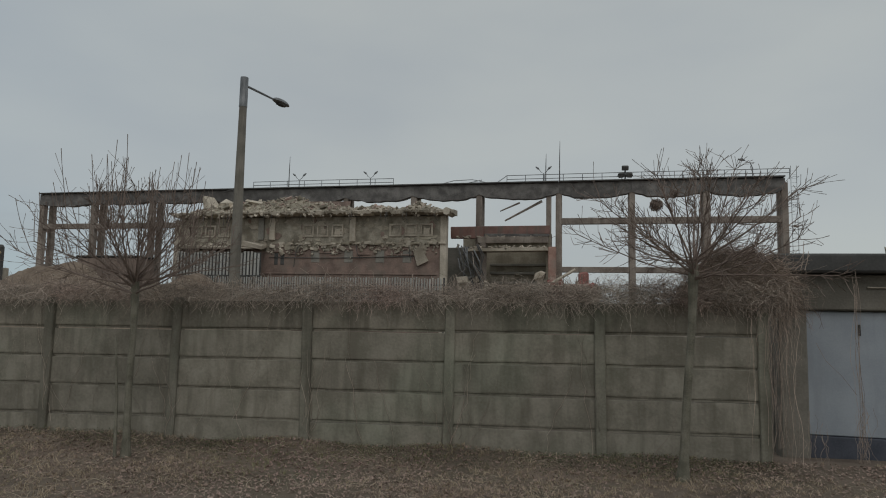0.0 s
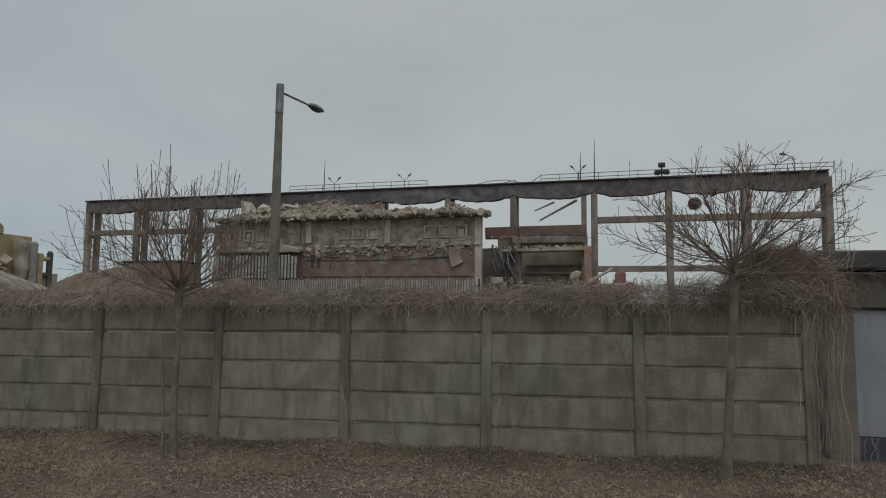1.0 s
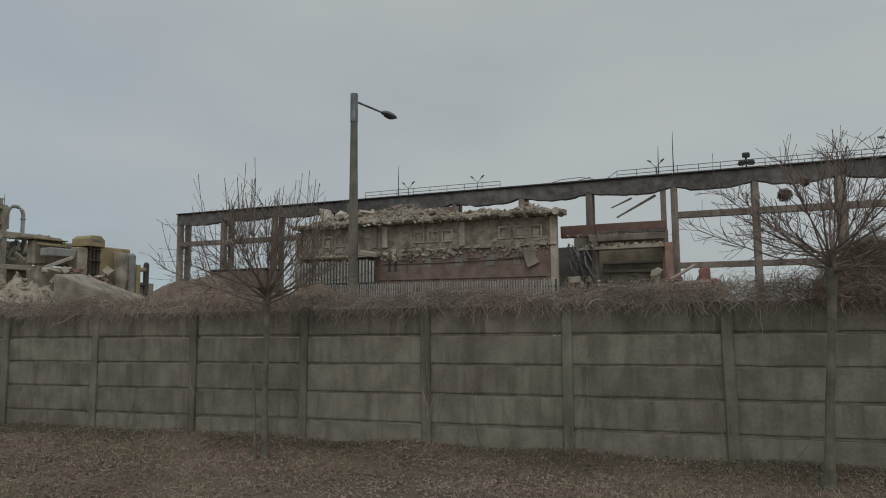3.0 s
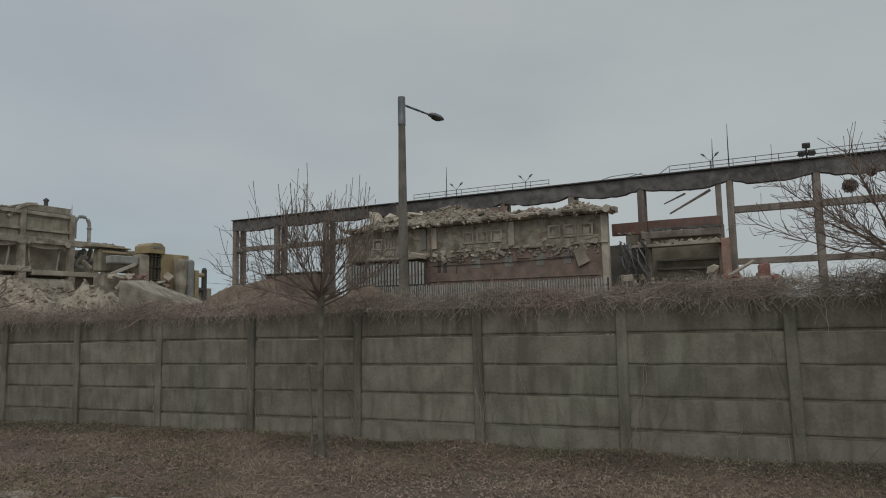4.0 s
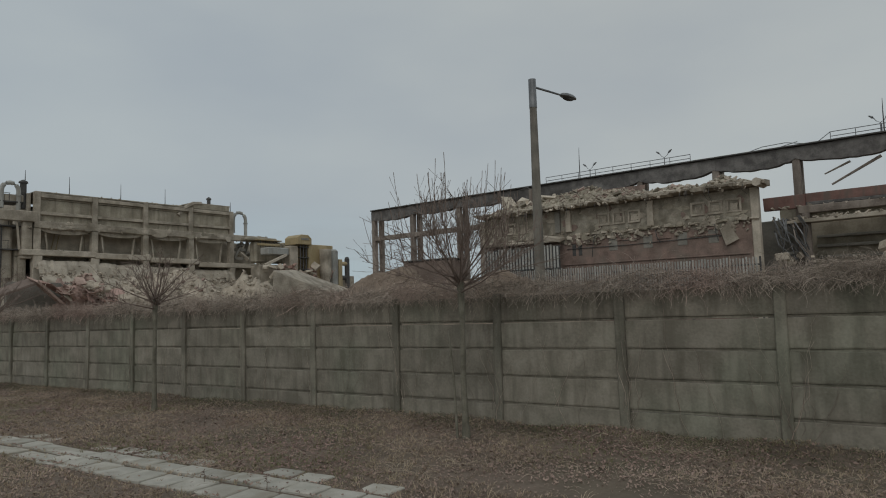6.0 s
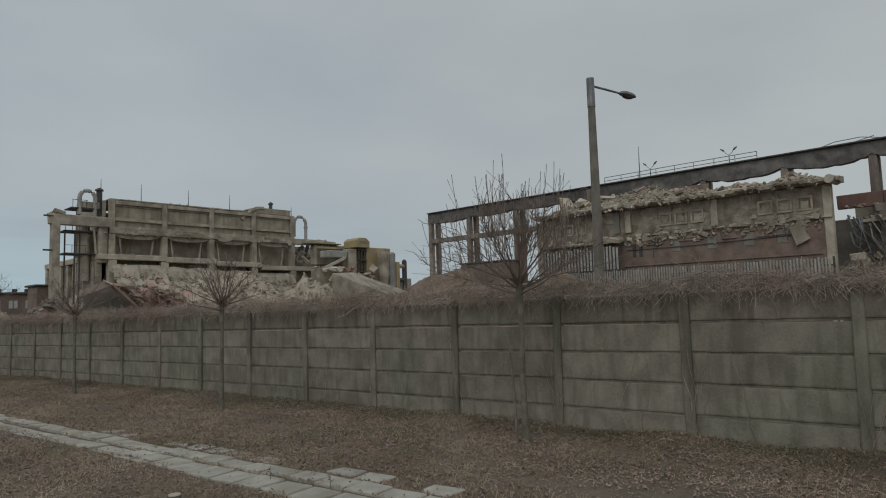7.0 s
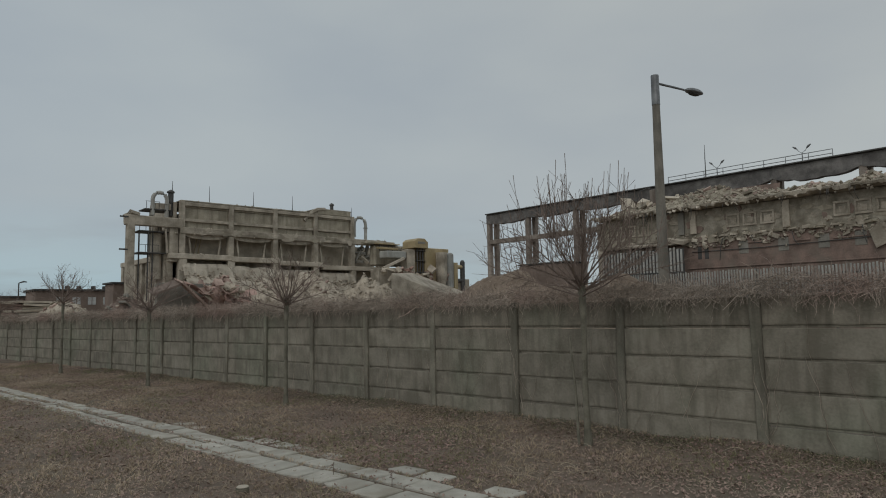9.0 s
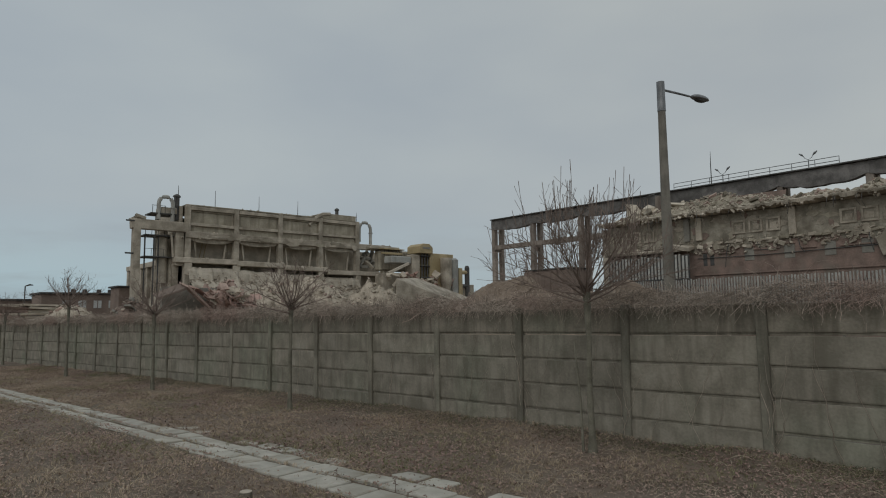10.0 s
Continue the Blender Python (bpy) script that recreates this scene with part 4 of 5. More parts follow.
def build_plant():
    """Platforms, tank and struts at the near gable."""
    p = thing("gable_platform", "steel platforms with railings and a pale tank at the gable", "platform", at=(XG - 1.5, 23.5, 0))
    rod("tank", "pale", p, [(0, 1.1, 6), (0, 1.1, 12.4), (0, 1.1, 12.8)], [0.6, 0.6, 0.3], 14, "pale upright tank")
    for z in (8.9, 11.4, 14.0):
        boxed("deck", "darksteel", p, (-1.2, 1.2, -1.2 if z < 13 else -0.6, 2.2, z, z + 0.15))
        for y in (-1.1, -0.4, 0.3, 1.0):
            if z > 13 and y < -0.6:
                continue
            rod("rail_post", "darksteel", p, [(1.1, y, z), (1.1, y, z + 1.0)], 0.035, 4)
        rod("rail", "darksteel", p, [(1.1, -1.1 if z < 13 else -0.5, z + 1.0), (1.1, 1.1, z + 1.0)], 0.035, 4)
    for y in (-1.1, -0.1, 0.4):
        rod("strut", "darksteel", p, [(1.0, y, 0), (1.0, y, 11.4)], 0.09, 5)
    # gable front that runs back from the corner, with tall openings between piers
    boxed("gable_slab", "pale", p, (-17.0, 0.7, 1.75, 2.4, 8.3, 8.95), bevel=0.06, jitter=0.04)
    # dark sheet behind the piers; shade of the openings is in its colour
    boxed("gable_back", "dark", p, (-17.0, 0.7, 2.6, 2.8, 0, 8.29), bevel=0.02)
    for k in range(7):
        x = -16.6 + k * 2.8
        boxed("gable_pier", "plaster" if k % 2 else "pale", p, (x - 0.35, x + 0.35, 1.85, 2.45, 0, 8.29), bevel=0.05, jitter=0.04, seed=k)
        if k < 6:
            boxed("gable_sill", "plaster", p, (x + 0.36, x + 2.44, 1.95, 2.4, 0, 4.4 + 0.5 * (k % 3)), bevel=0.04, jitter=0.12, seed=k)
            boxed("window_bar", "pale", p, (x + 1.3, x + 1.42, 2.05, 2.2, 4.4, 8.29), bevel=0.01)
    boxed("top_box", "plaster", p, (-1.0, 1.0, 0.6, 2.4, 14.16, 14.9), bevel=0.05)


build_plant()


def build_dust_plant():
    p = thing("dust_filter_plant", "yellow sheet-clad filter housings with steel hoppers", "industrial plant", at=(-70, 0, 0))
    boxed("housing", "yellow", p, (-2, 0.5, 57.6, 62.0, 5, 10.5), bevel=0.08, label="dull yellow sheet housing")
    bm = bmesh.new()
    ends = [[bm.verts.new((x, y, z)) for y, z in ((55.5, 10.4), (57.9, 10.4), (57.9, 11.25), (57.3, 11.75), (56.1, 11.75), (55.5, 11.35))] for x in (-2, 0.8)]
    bm.faces.new(ends[0][::-1])
    bm.faces.new(ends[1])
    for q in range(6):
        bm.faces.new((ends[0][q], ends[0][(q + 1) % 6], ends[1][(q + 1) % 6], ends[1][q]))
    bmesh.ops.recalc_face_normals(bm, faces=bm.faces)
    bmesh.ops.bevel(bm, geom=list(bm.edges), offset=0.05, segments=1, affect="EDGES")
    part("head_house", bm, "yellow", p, "yellow head box with a chamfered roof")
    boxed("louvre", "dark", p, (0.81, 0.85, 56.05, 57.35, 11.0, 11.3), bevel=0.01)
    boxed("tower", "plaster", p, (-1, 0.3, 54.6, 56.0, 5, 10.2), bevel=0.12)
    boxed("back_panel", "olive", p, (-2.6, -2.1, 55.6, 58.0, 4, 10.5), bevel=0.02)
    for y in (56.3, 56.8, 57.3):
        rod("hopper_pipe", "darksteel", p, [(0.3, y, 5), (0.3, y, 10.54)], 0.1, 6)
    for z in (7, 8.6, 10):
        boxed("deck", "darksteel", p, (-0.5, 0.6, 56.02, 57.58, z, z + 0.1))
    boxed("back_housing", "olive", p, (-4, -2.65, 51.2, 56.4, 8, 10.9), bevel=0.2)
    boxed("side_duct", "yellow", p, (-2.05, -1.7, 51.0, 54.5, 10.2, 10.5), bevel=0.05)
    boxed("back_roof", "yellow", p, (-4.2, -1.9, 51.0, 55.0, 10.92, 11.05), bevel=0.03)
    for k in range(5):
        rod("back_post", "darksteel", p, [(-1.8, 51.4 + k * 0.75, 9.9), (-1.8, 51.4 + k * 0.75, 10.9)], 0.05, 5)
    boxed("roof_box", "olive", p, (-4, -2.5, 49.8, 54.6, 10.92, 11.35), bevel=0.1)
    boxed("bin", "sheet", p, (-1.6, 0.2, 51.2, 54.5, 8.9, 9.85), bevel=0.1, label="pale blue-grey bin")
    boxed("chute", "pale", p, (0.25, 0.6, 50.3, 54.0, 8.0, 8.35), turn=Euler((0.4, 0, 0)).to_matrix(), bevel=0.03)
    boxed("support_wall", "plaster", p, (-2, -0.2, 50.0, 54.5, 4, 7.4), bevel=0.05, jitter=0.08)
    rod("cyclone", "plaster", p, [(0.9, 60.2, 5), (0.9, 60.2, 6.5), (0.9, 60.2, 9.9)], [0.5, 0.85, 0.85], 12)
    rod("silo", "sheet", p, [(0.5, 61.9, 5), (0.5, 61.9, 9.7), (0.5, 61.9, 9.95)], [0.75, 0.75, 0.5], 12)
    rod("side_pipe", "darksteel", p, [(0.5, 64.65, 4), (0.5, 64.65, 8.7), (0.5, 64.65, 9.0)], [0.36, 0.36, 0.2], 10)
    rod("cross_pipe", "yellow", p, [(0.5, 63.0, 8.0), (0.5, 64.5, 8.0)], 0.3, 8)
    rod("cross_pipe", "darksteel", p, [(0.5, 63.0, 6.0), (0.5, 64.6, 6.0)], 0.3, 8)
    boxed("stand", "yellow", p, (0.1, 0.8, 62.8, 63.5, 3, 8.6), bevel=0.05)
    boxed("low_wall", "plaster", p, (-1, 0.4, 56.0, 66.0, 0, 6.2), bevel=0.06, jitter=0.1)
    rnd = random.Random(3)
    for k in range(30):
        bm = bmesh.new()
        slab_piece(bm, (rnd.uniform(0.2, 1.2), rnd.uniform(50, 62), rnd.uniform(5.6, 7.6)), rnd.uniform(0.4, 1.0), rnd.uniform(0.4, 1.4), 0.3, rnd, 50)
        part("scrap", bm, rnd.choice(("rubble", "pinkrubble", "pale", "orange")), p)


build_dust_plant()


def build_ramp():
    bm = bmesh.new()
    a = [(-57, 45.2, 0), (-57, 45.2, 6.1), (-53, 39.3, 5.7), (-53, 39.3, 0)]
    b = [(-57, 53.5, 0), (-57, 53.5, 3.9), (-53, 46.6, 3.6), (-53, 46.6, 0)]
    va = [bm.verts.new(p) for p in a]
    vb = [bm.verts.new(p) for p in b]
    bm.faces.new(va)
    bm.faces.new(vb[::-1])
    for i in range(4):
        j = (i + 1) % 4
        bm.faces.new((va[i], vb[i], vb[j], va[j]))
    bmesh.ops.recalc_face_normals(bm, faces=bm.faces)
    bmesh.ops.bevel(bm, geom=list(bm.edges), offset=0.08, segments=1, affect="EDGES")
    tagged(part("ramp", bm, "plaster"), "long grey-green sloping ramp slab in the yard", "ramp")


build_ramp()


def heap(name, label, cx, cy, sx, sy, top, mat, seed, lumps, lump_mats, size=(0.2, 0.7), power=0.75, bits=500, rugged=0.5):
    """A mound with a broken skin, loose bits all over it and lumps lying on it."""
    t = thing(name, label, "heap", at=(cx, cy, 0))
    bm = bmesh.new()
    n = 64

    def z(u, v):
        d = min(1.0, math.hypot(u, v))
        x, y = u * sx, v * sy
        h = top * (math.cos(d * math.pi) * 0.5 + 0.5) ** power * (1 + 0.35 * noise.noise((u * 3 + seed, v * 3, 0.3)))
        crags = noise.noise((x * 0.5, y * 0.5, seed)) + 0.6 * noise.noise((x * 1.3, y * 1.3, seed + 3)) + 0.4 * abs(noise.noise((x * 3.1, y * 3.1, seed + 5)))
        steps = noise.cell((x * 0.9 + 0.5 * y, y * 0.8, seed)) * 0.5 + noise.cell((x * 2.1, y * 1.9 + x, seed + 2)) * 0.3
        return h + rugged * (0.8 * crags + 0.7 * steps) * min(1, (1 - d) * 3) - (0.4 if d > 0.97 else 0)

    grid = [[bm.verts.new((sx * (2 * i / n - 1), sy * (2 * j / n - 1), z(2 * i / n - 1, 2 * j / n - 1))) for i in range(n + 1)] for j in range(n + 1)]
    for j in range(n):
        for i in range(n):
            bm.faces.new((grid[j][i], grid[j][i + 1], grid[j + 1][i + 1], grid[j + 1][i]))
    part("mound", bm, mat, t)
    rnd = random.Random(seed)
    loose = {}
    for k in range(bits):
        u, v = rnd.uniform(-0.9, 0.9), rnd.uniform(-0.9, 0.9)
        w = rnd.uniform(*size) * 0.55
        loose.setdefault(rnd.choice(lump_mats), Bits()).add((sx * u, sy * v, z(u, v) + w * 0.1), (w * rnd.uniform(0.7, 2.2), w * rnd.uniform(0.5, 1.2), w * rnd.uniform(0.25, 0.8)), rnd, 0.8)
    for m, b in sorted(loose.items()):
        tagged(part("loose_debris", b.mesh(), m, t), kind="stuff")
    for k in range(lumps):
        u, v = rnd.uniform(-0.85, 0.85), rnd.uniform(-0.85, 0.6)
        w = rnd.uniform(*size)
        bm = bmesh.new()
        if rnd.random() < 0.35:
            chunk(bm, (sx * u, sy * v, z(u, v) + w * 0.1), w * 0.8, rnd)
        else:
            slab_piece(bm, (sx * u, sy * v, z(u, v) + w * 0.15), w * 2.4, w * 1.4, w * 0.4, rnd, 45)
        part("lump", bm, rnd.choice(lump_mats), t)


heap("spoil_heap", "brown heap of earth and spoil in the yard", -38, 41, 12, 7, 4.5, "sand", 3, 24, ("sand", "sand", "rubble"), (0.06, 0.22), 0.5, 700, 0.28)
heap("spoil_heap", "low brown heap of earth in the yard", -28, 40, 9, 6, 3.9, "sand", 8, 18, ("sand", "sand", "rubble"), (0.06, 0.22), 0.5, 500, 0.28)
heap("rubble_heap", "pale heap of broken slabs before the hall", -66, 35, 8, 12, 5.2, "rubble", 5, 40, ("rubble", "plaster", "pinkrubble", "plaster", "rubble"), (0.15, 0.6), 0.4, 1500, 0.8)
heap("rubble_heap", "dark brown heap of collapsed gable bricks", -64, 17.8, 4, 4.4, 3.1, "brownwall", 26, 30, ("brownwall", "brownwall", "pinkrubble", "dark", "plaster"), (0.15, 0.5), 0.5, 700, 0.7)
heap("rubble_heap", "reddish heap of brick rubble before the hall", -62, 25.0, 5, 5.0, 4.7, "pinkrubble", 6, 40, ("pinkrubble", "pinkrubble", "redrubble", "pale"), (0.15, 0.55), 0.45, 1100, 0.8)
heap("rubble_heap", "grey heap of rubble at the yard corner", -66, 46, 6, 7, 4.8, "rubble", 9, 30, ("rubble", "plaster", "olive"), (0.15, 0.55), 0.4, 900, 0.7)
heap("rubble_heap", "low grey heap of rubble beyond the fence", -66, 12.5, 8, 4, 3.0, "rubble", 14, 30, ("rubble", "pinkrubble", "plaster"), (0.15, 0.5), 0.6, 700, 0.5)


def build_collapsed_roof():
    """Fallen reddish roof sheets over a dark hollow, propped on the rubble."""
    c = thing("collapsed_roof", "fallen reddish roof slabs leaning over a dark hollow", "slab", at=(-58.5, 21.6, 0))
    rnd = random.Random(19)
    boxed("hollow_wall", "dark", c, (-2.6, -2.3, -2.8, 2.2, 0, 4.6), jitter=0.2, label="dark brick wall inside the hollow")
    for k, (y, z, ly, ax, mat) in enumerate(((-0.35, 3.85, 3.4, -0.68, "pinkrubble"), (-2.5, 4.3, 2.6, 0.42, "brownwall"), (0.6, 4.0, 2.6, -0.55, "redrubble"))):
        bm = bmesh.new()
        box(bm, -1.3 - 0.3 * k, 0.5 - 0.3 * k, y - ly / 2, y + ly / 2, z - 0.05, z + 0.05, turn=Euler((ax, rnd.uniform(0.1, 0.35), rnd.uniform(-0.15, 0.15))).to_matrix(), jitter=0.1, seed=k)
        part("roof_slab", bm, mat, c)
    for k in range(34):
        y = rnd.uniform(0.2, 5.2)
        z = 4.5 - 0.25 * abs(y - 2) + rnd.uniform(-1.1, 0.35)
        w, d = rnd.uniform(0.5, 1.5), rnd.uniform(0.4, 0.9)
        bm = bmesh.new()
        box(bm, -0.7, -0.7 + d, y - w / 2, y + w / 2, z - 0.05, z + 0.06, turn=Euler((rnd.uniform(-0.8, 0.6), rnd.uniform(0.2, 1.1), rnd.uniform(-0.5, 0.5))).to_matrix(), jitter=0.13, seed=k)
        part("crumpled_sheet", bm, rnd.choice(("pinkrubble", "pinkrubble", "redrubble", "rubble")), c)
    for k in range(16):
        y, z = rnd.uniform(-2, 4), rnd.uniform(3.4, 4.6)
        rod("snapped_lath", rnd.choice(("pinkrubble", "twig", "rubble")), c, [(0.3, y, z), (0.1, y + rnd.uniform(-0.7, 0.7), z + rnd.uniform(-0.5, 0.5))], 0.035, 4)


build_collapsed_roof()

# ---- far buildings and yard edge ----


def build_low_building():
    b = thing("low_building", "long low brown building with white windows and flat roof", "building", at=(-110, 0, 0))
    boxed("wall", "brownwall", b, (-8, 0, 17.5, 29.5, 0, 5.5), bevel=0.03)
    boxed("roof", "felt", b, (-8.3, 0.4, 17.2, 29.8, 5.52, 5.8), bevel=0.05)
    for k in range(4):
        y = 20.2 + k * 2.1
        w = boxed("window", "pane", b, (0.0, 0.06, y, y + 1.1, 3.45, 4.6), bevel=0.01)
        boxed("mullion", "brownwall", w, (0.061, 0.1, y + 0.5, y + 0.6, 3.45, 4.6), bevel=0.005)
    for y in (21.8, 23.4, 25.4, 27.0):
        boxed("roof_vent", "darksteel", b, (-3, -2.4, y, y + 0.6, 5.81, 6.4), bevel=0.08)
    boxed("side_wing", "brownwall", b, (-20, -8.4, 8, 19, 0, 4.7), bevel=0.03)
    boxed("wing_roof", "felt", b, (-20, -8.1, 7.8, 19.2, 4.72, 5.0), bevel=0.03)


build_low_building()


def build_timber_stack():
    s = thing("board_stack", "untidy stack of pale pinkish boards beyond the fence", "stack", at=(-72, 8.6, 0.35))
    rnd = random.Random(2)
    for r in range(11):
        for k in range(3):
            y, ln = -3.4 + k * 2.3 + rnd.uniform(-0.5, 0.5), rnd.uniform(2.0, 3.4)
            boxed("plank", rnd.choice(("pale", "pinkrubble", "rubble")), s, (-1 + rnd.uniform(-0.4, 0.3), 1 + rnd.uniform(-0.3, 0.4), y, y + ln, 0.05 + r * 0.27, 0.28 + r * 0.27), bevel=0.03, jitter=0.05, seed=r * 3 + k, turn=Euler((rnd.uniform(-0.05, 0.03), 0, rnd.uniform(-0.1, 0.1))).to_matrix())


build_timber_stack()

SHED = thing("brick_shed", "low brown brick shed beyond the yard", "shed", at=(-92, 25.5, 0))
boxed("wall", "brownwall", SHED, (-4, 0, -2.2, 2.6, 0, 5.9))
boxed("roof", "felt", SHED, (-4.3, 0.3, -2.5, 2.9, 5.92, 6.15))


def build_far_lamp():
    l = thing("far_lamp", "distant street lamp on a thin pole", "street lamp", at=(-100, 14, 0))
    rod("pole", "darksteel", l, [(0, 0, 0), (0, 0, 6.2)], 0.08, 6)
    rod("head", "darksteel", l, [(0, 0, 6.2), (0, 0.5, 6.4), (0, 0.9, 6.35)], [0.06, 0.12, 0.06], 6)


build_far_lamp()

# ---- street lamp ----


def build_street_lamp():
    s = thing("street_lamp", "tall tapered cast street lamp pole with one arm", "street lamp", at=(-9.65, 16.4, 0))
    rod("pole", "pole", s, [(0, 0, 0), (0, 0, 4), (0, 0, 8.1)], [0.17, 0.145, 0.105], 12)
    rod("cap", "steel", s, [(0, 0, 7.75), (0, 0, 8.62)], [0.12, 0.115], 12, "galvanised steel sleeve")
    rod("arm", "steel", s, [(0.06, 0.06, 8.38), (0.1, 0.7, 8.42), (0.17, 1.55, 8.46)], [0.035, 0.035, 0.03], 8)
    turn = Euler((0.06, 0, radians(83))).to_matrix()
    bm = bmesh.new()
    bmesh.ops.create_uvsphere(bm, u_segments=14, v_segments=8, radius=1.0)
    for v in bm.verts:
        v.co = turn @ Vector((v.co.x * 0.42, v.co.y * 0.16, v.co.z * (0.12 if v.co.z > 0 else 0.05))) + Vector((0.22, 1.85, 8.46))
    h = part("head", bm, "steel", s, "grey lamp head")
    bm = bmesh.new()
    bmesh.ops.create_uvsphere(bm, u_segments=12, v_segments=6, radius=1.0)
    for v in bm.verts:
        v.co = turn @ Vector((v.co.x * 0.27, v.co.y * 0.12, v.co.z * 0.07)) + Vector((0.22, 1.85, 8.42))
    part("lens", bm, "darksteel", h)


build_street_lamp()

# ---- garage ----


def build_garage():
    g = thing("garage", "dark low garage with flat roof and white door", "garage", at=(0, 0, 0))
    y0 = 10.45
    boxed("wall", "shed", g, (2.72, 3.1, y0 - 0.1, y0 + 0.25, -0.2, 2.15), bevel=0.02)
    boxed("lintel", "shed", g, (2.72, 9.0, y0 - 0.08, y0 + 0.25, 2.16, 2.68), bevel=0.02)
    boxed("wall", "shed", g, (5.6, 9.0, y0 - 0.1, y0 + 0.25, -0.2, 2.15), bevel=0.02)
    boxed("side_wall", "shed", g, (2.72, 2.95, y0 + 0.26, y0 + 6, -0.2, 2.68), bevel=0.02)
    boxed("back_wall", "shed", g, (2.96, 9.0, y0 + 5.7, y0 + 6, -0.2, 2.68), bevel=0.02)
    boxed("roof", "felt", g, (2.6, 9.2, y0 - 0.35, y0 + 6.2, 2.69, 2.96), bevel=0.03)
    d = boxed("door", "door", g, (3.11, 5.59, y0 + 0.02, y0 + 0.08, 0.37, 2.14), bevel=0.01, label="white sheet door leaf")
    boxed("number_bar", "black", d, (3.80, 3.835, y0 + 0.004, y0 + 0.018, 1.80, 1.96), bevel=0.003)
    boxed("cable", "pale", g, (3.9, 9.0, y0 - 0.12, y0 - 0.1, 2.48, 2.5), bevel=0.004)
    boxed("plinth", "navy", g, (3.11, 5.59, y0 - 0.02, y0 + 0.1, -0.2, 0.36), bevel=0.01, label="navy painted base strip")


build_garage()
rnd_m = random.Random(77)
bm_m = bmesh.new()
for k_m in range(14):
    chunk(bm_m, (4.6 + rnd_m.uniform(-0.5, 0.9), 11.0 + rnd_m.uniform(-0.3, 0.3), 3.02 + rnd_m.uniform(0, 0.06)), rnd_m.uniform(0.08, 0.2), rnd_m, 0.4)
tagged(part("roof_debris", bm_m, "olive"), "small heap of mossy debris on the garage roof", "debris", kind="stuff")

# ---- pavement slabs ----


def build_path():
    path = tagged(new("pavement"), "footpath of two rows of worn cast slabs", "path", kind="structure")
    def slab_meshes(deep, wide):
        out = []
        for kind in range(4):
            bm = bmesh.new()
            box(bm, -wide, wide, -deep, deep, -0.05, 0.03, bevel=0.012, jitter=0.014, seed=kind)
            me = bpy.data.meshes.new("slab")
            bm.to_mesh(me)
            bm.free()
            me.materials.append(M["slab"])
            out.append(me)
        return out

    back, front, loose = slab_meshes(0.165, 0.241), slab_meshes(0.205, 0.239), slab_meshes(0.16, 0.225)
    rnd = random.Random(15)
    an = math.degrees(math.atan(0.106))

    def lay(kind, x, off, sink):
        y = path_y(x) + off + rnd.uniform(-0.012, 0.012)
        shared("slab", kind[rnd.randrange(4)], pose(x, y, ground_z(x, y) + rnd.uniform(-0.008, 0.006) - sink, rnd.uniform(-1.4, 1.4), rnd.uniform(-1.2, 1.2), an + rnd.uniform(-1.8, 1.8)), path)

    for i in range(122):
        x = 3.0 - i * 0.5
        lay(back, x + rnd.uniform(-0.012, 0.012), 0.2, 0.0)
        if x > -11:
            lay(front, x + 0.17 + rnd.uniform(-0.012, 0.012), -0.25, 0.0)
        else:
            lay(back, x + 0.17 + rnd.uniform(-0.012, 0.012), -0.2, 0.008 + 0.016 * rnd.random())
    # a third row, sunk and mostly missing
    for x in (-12.95, -12.4, -10.7, -10.15, -9.6, -9.1, -8.4, -6.85, -6.33, -5.33, -3.9, -1.8):
        lay(loose, x, 0.63 + rnd.uniform(-0.03, 0.05), 0.016 if -7 < x < -5 else 0.023)


build_path()

# ---- trees ----


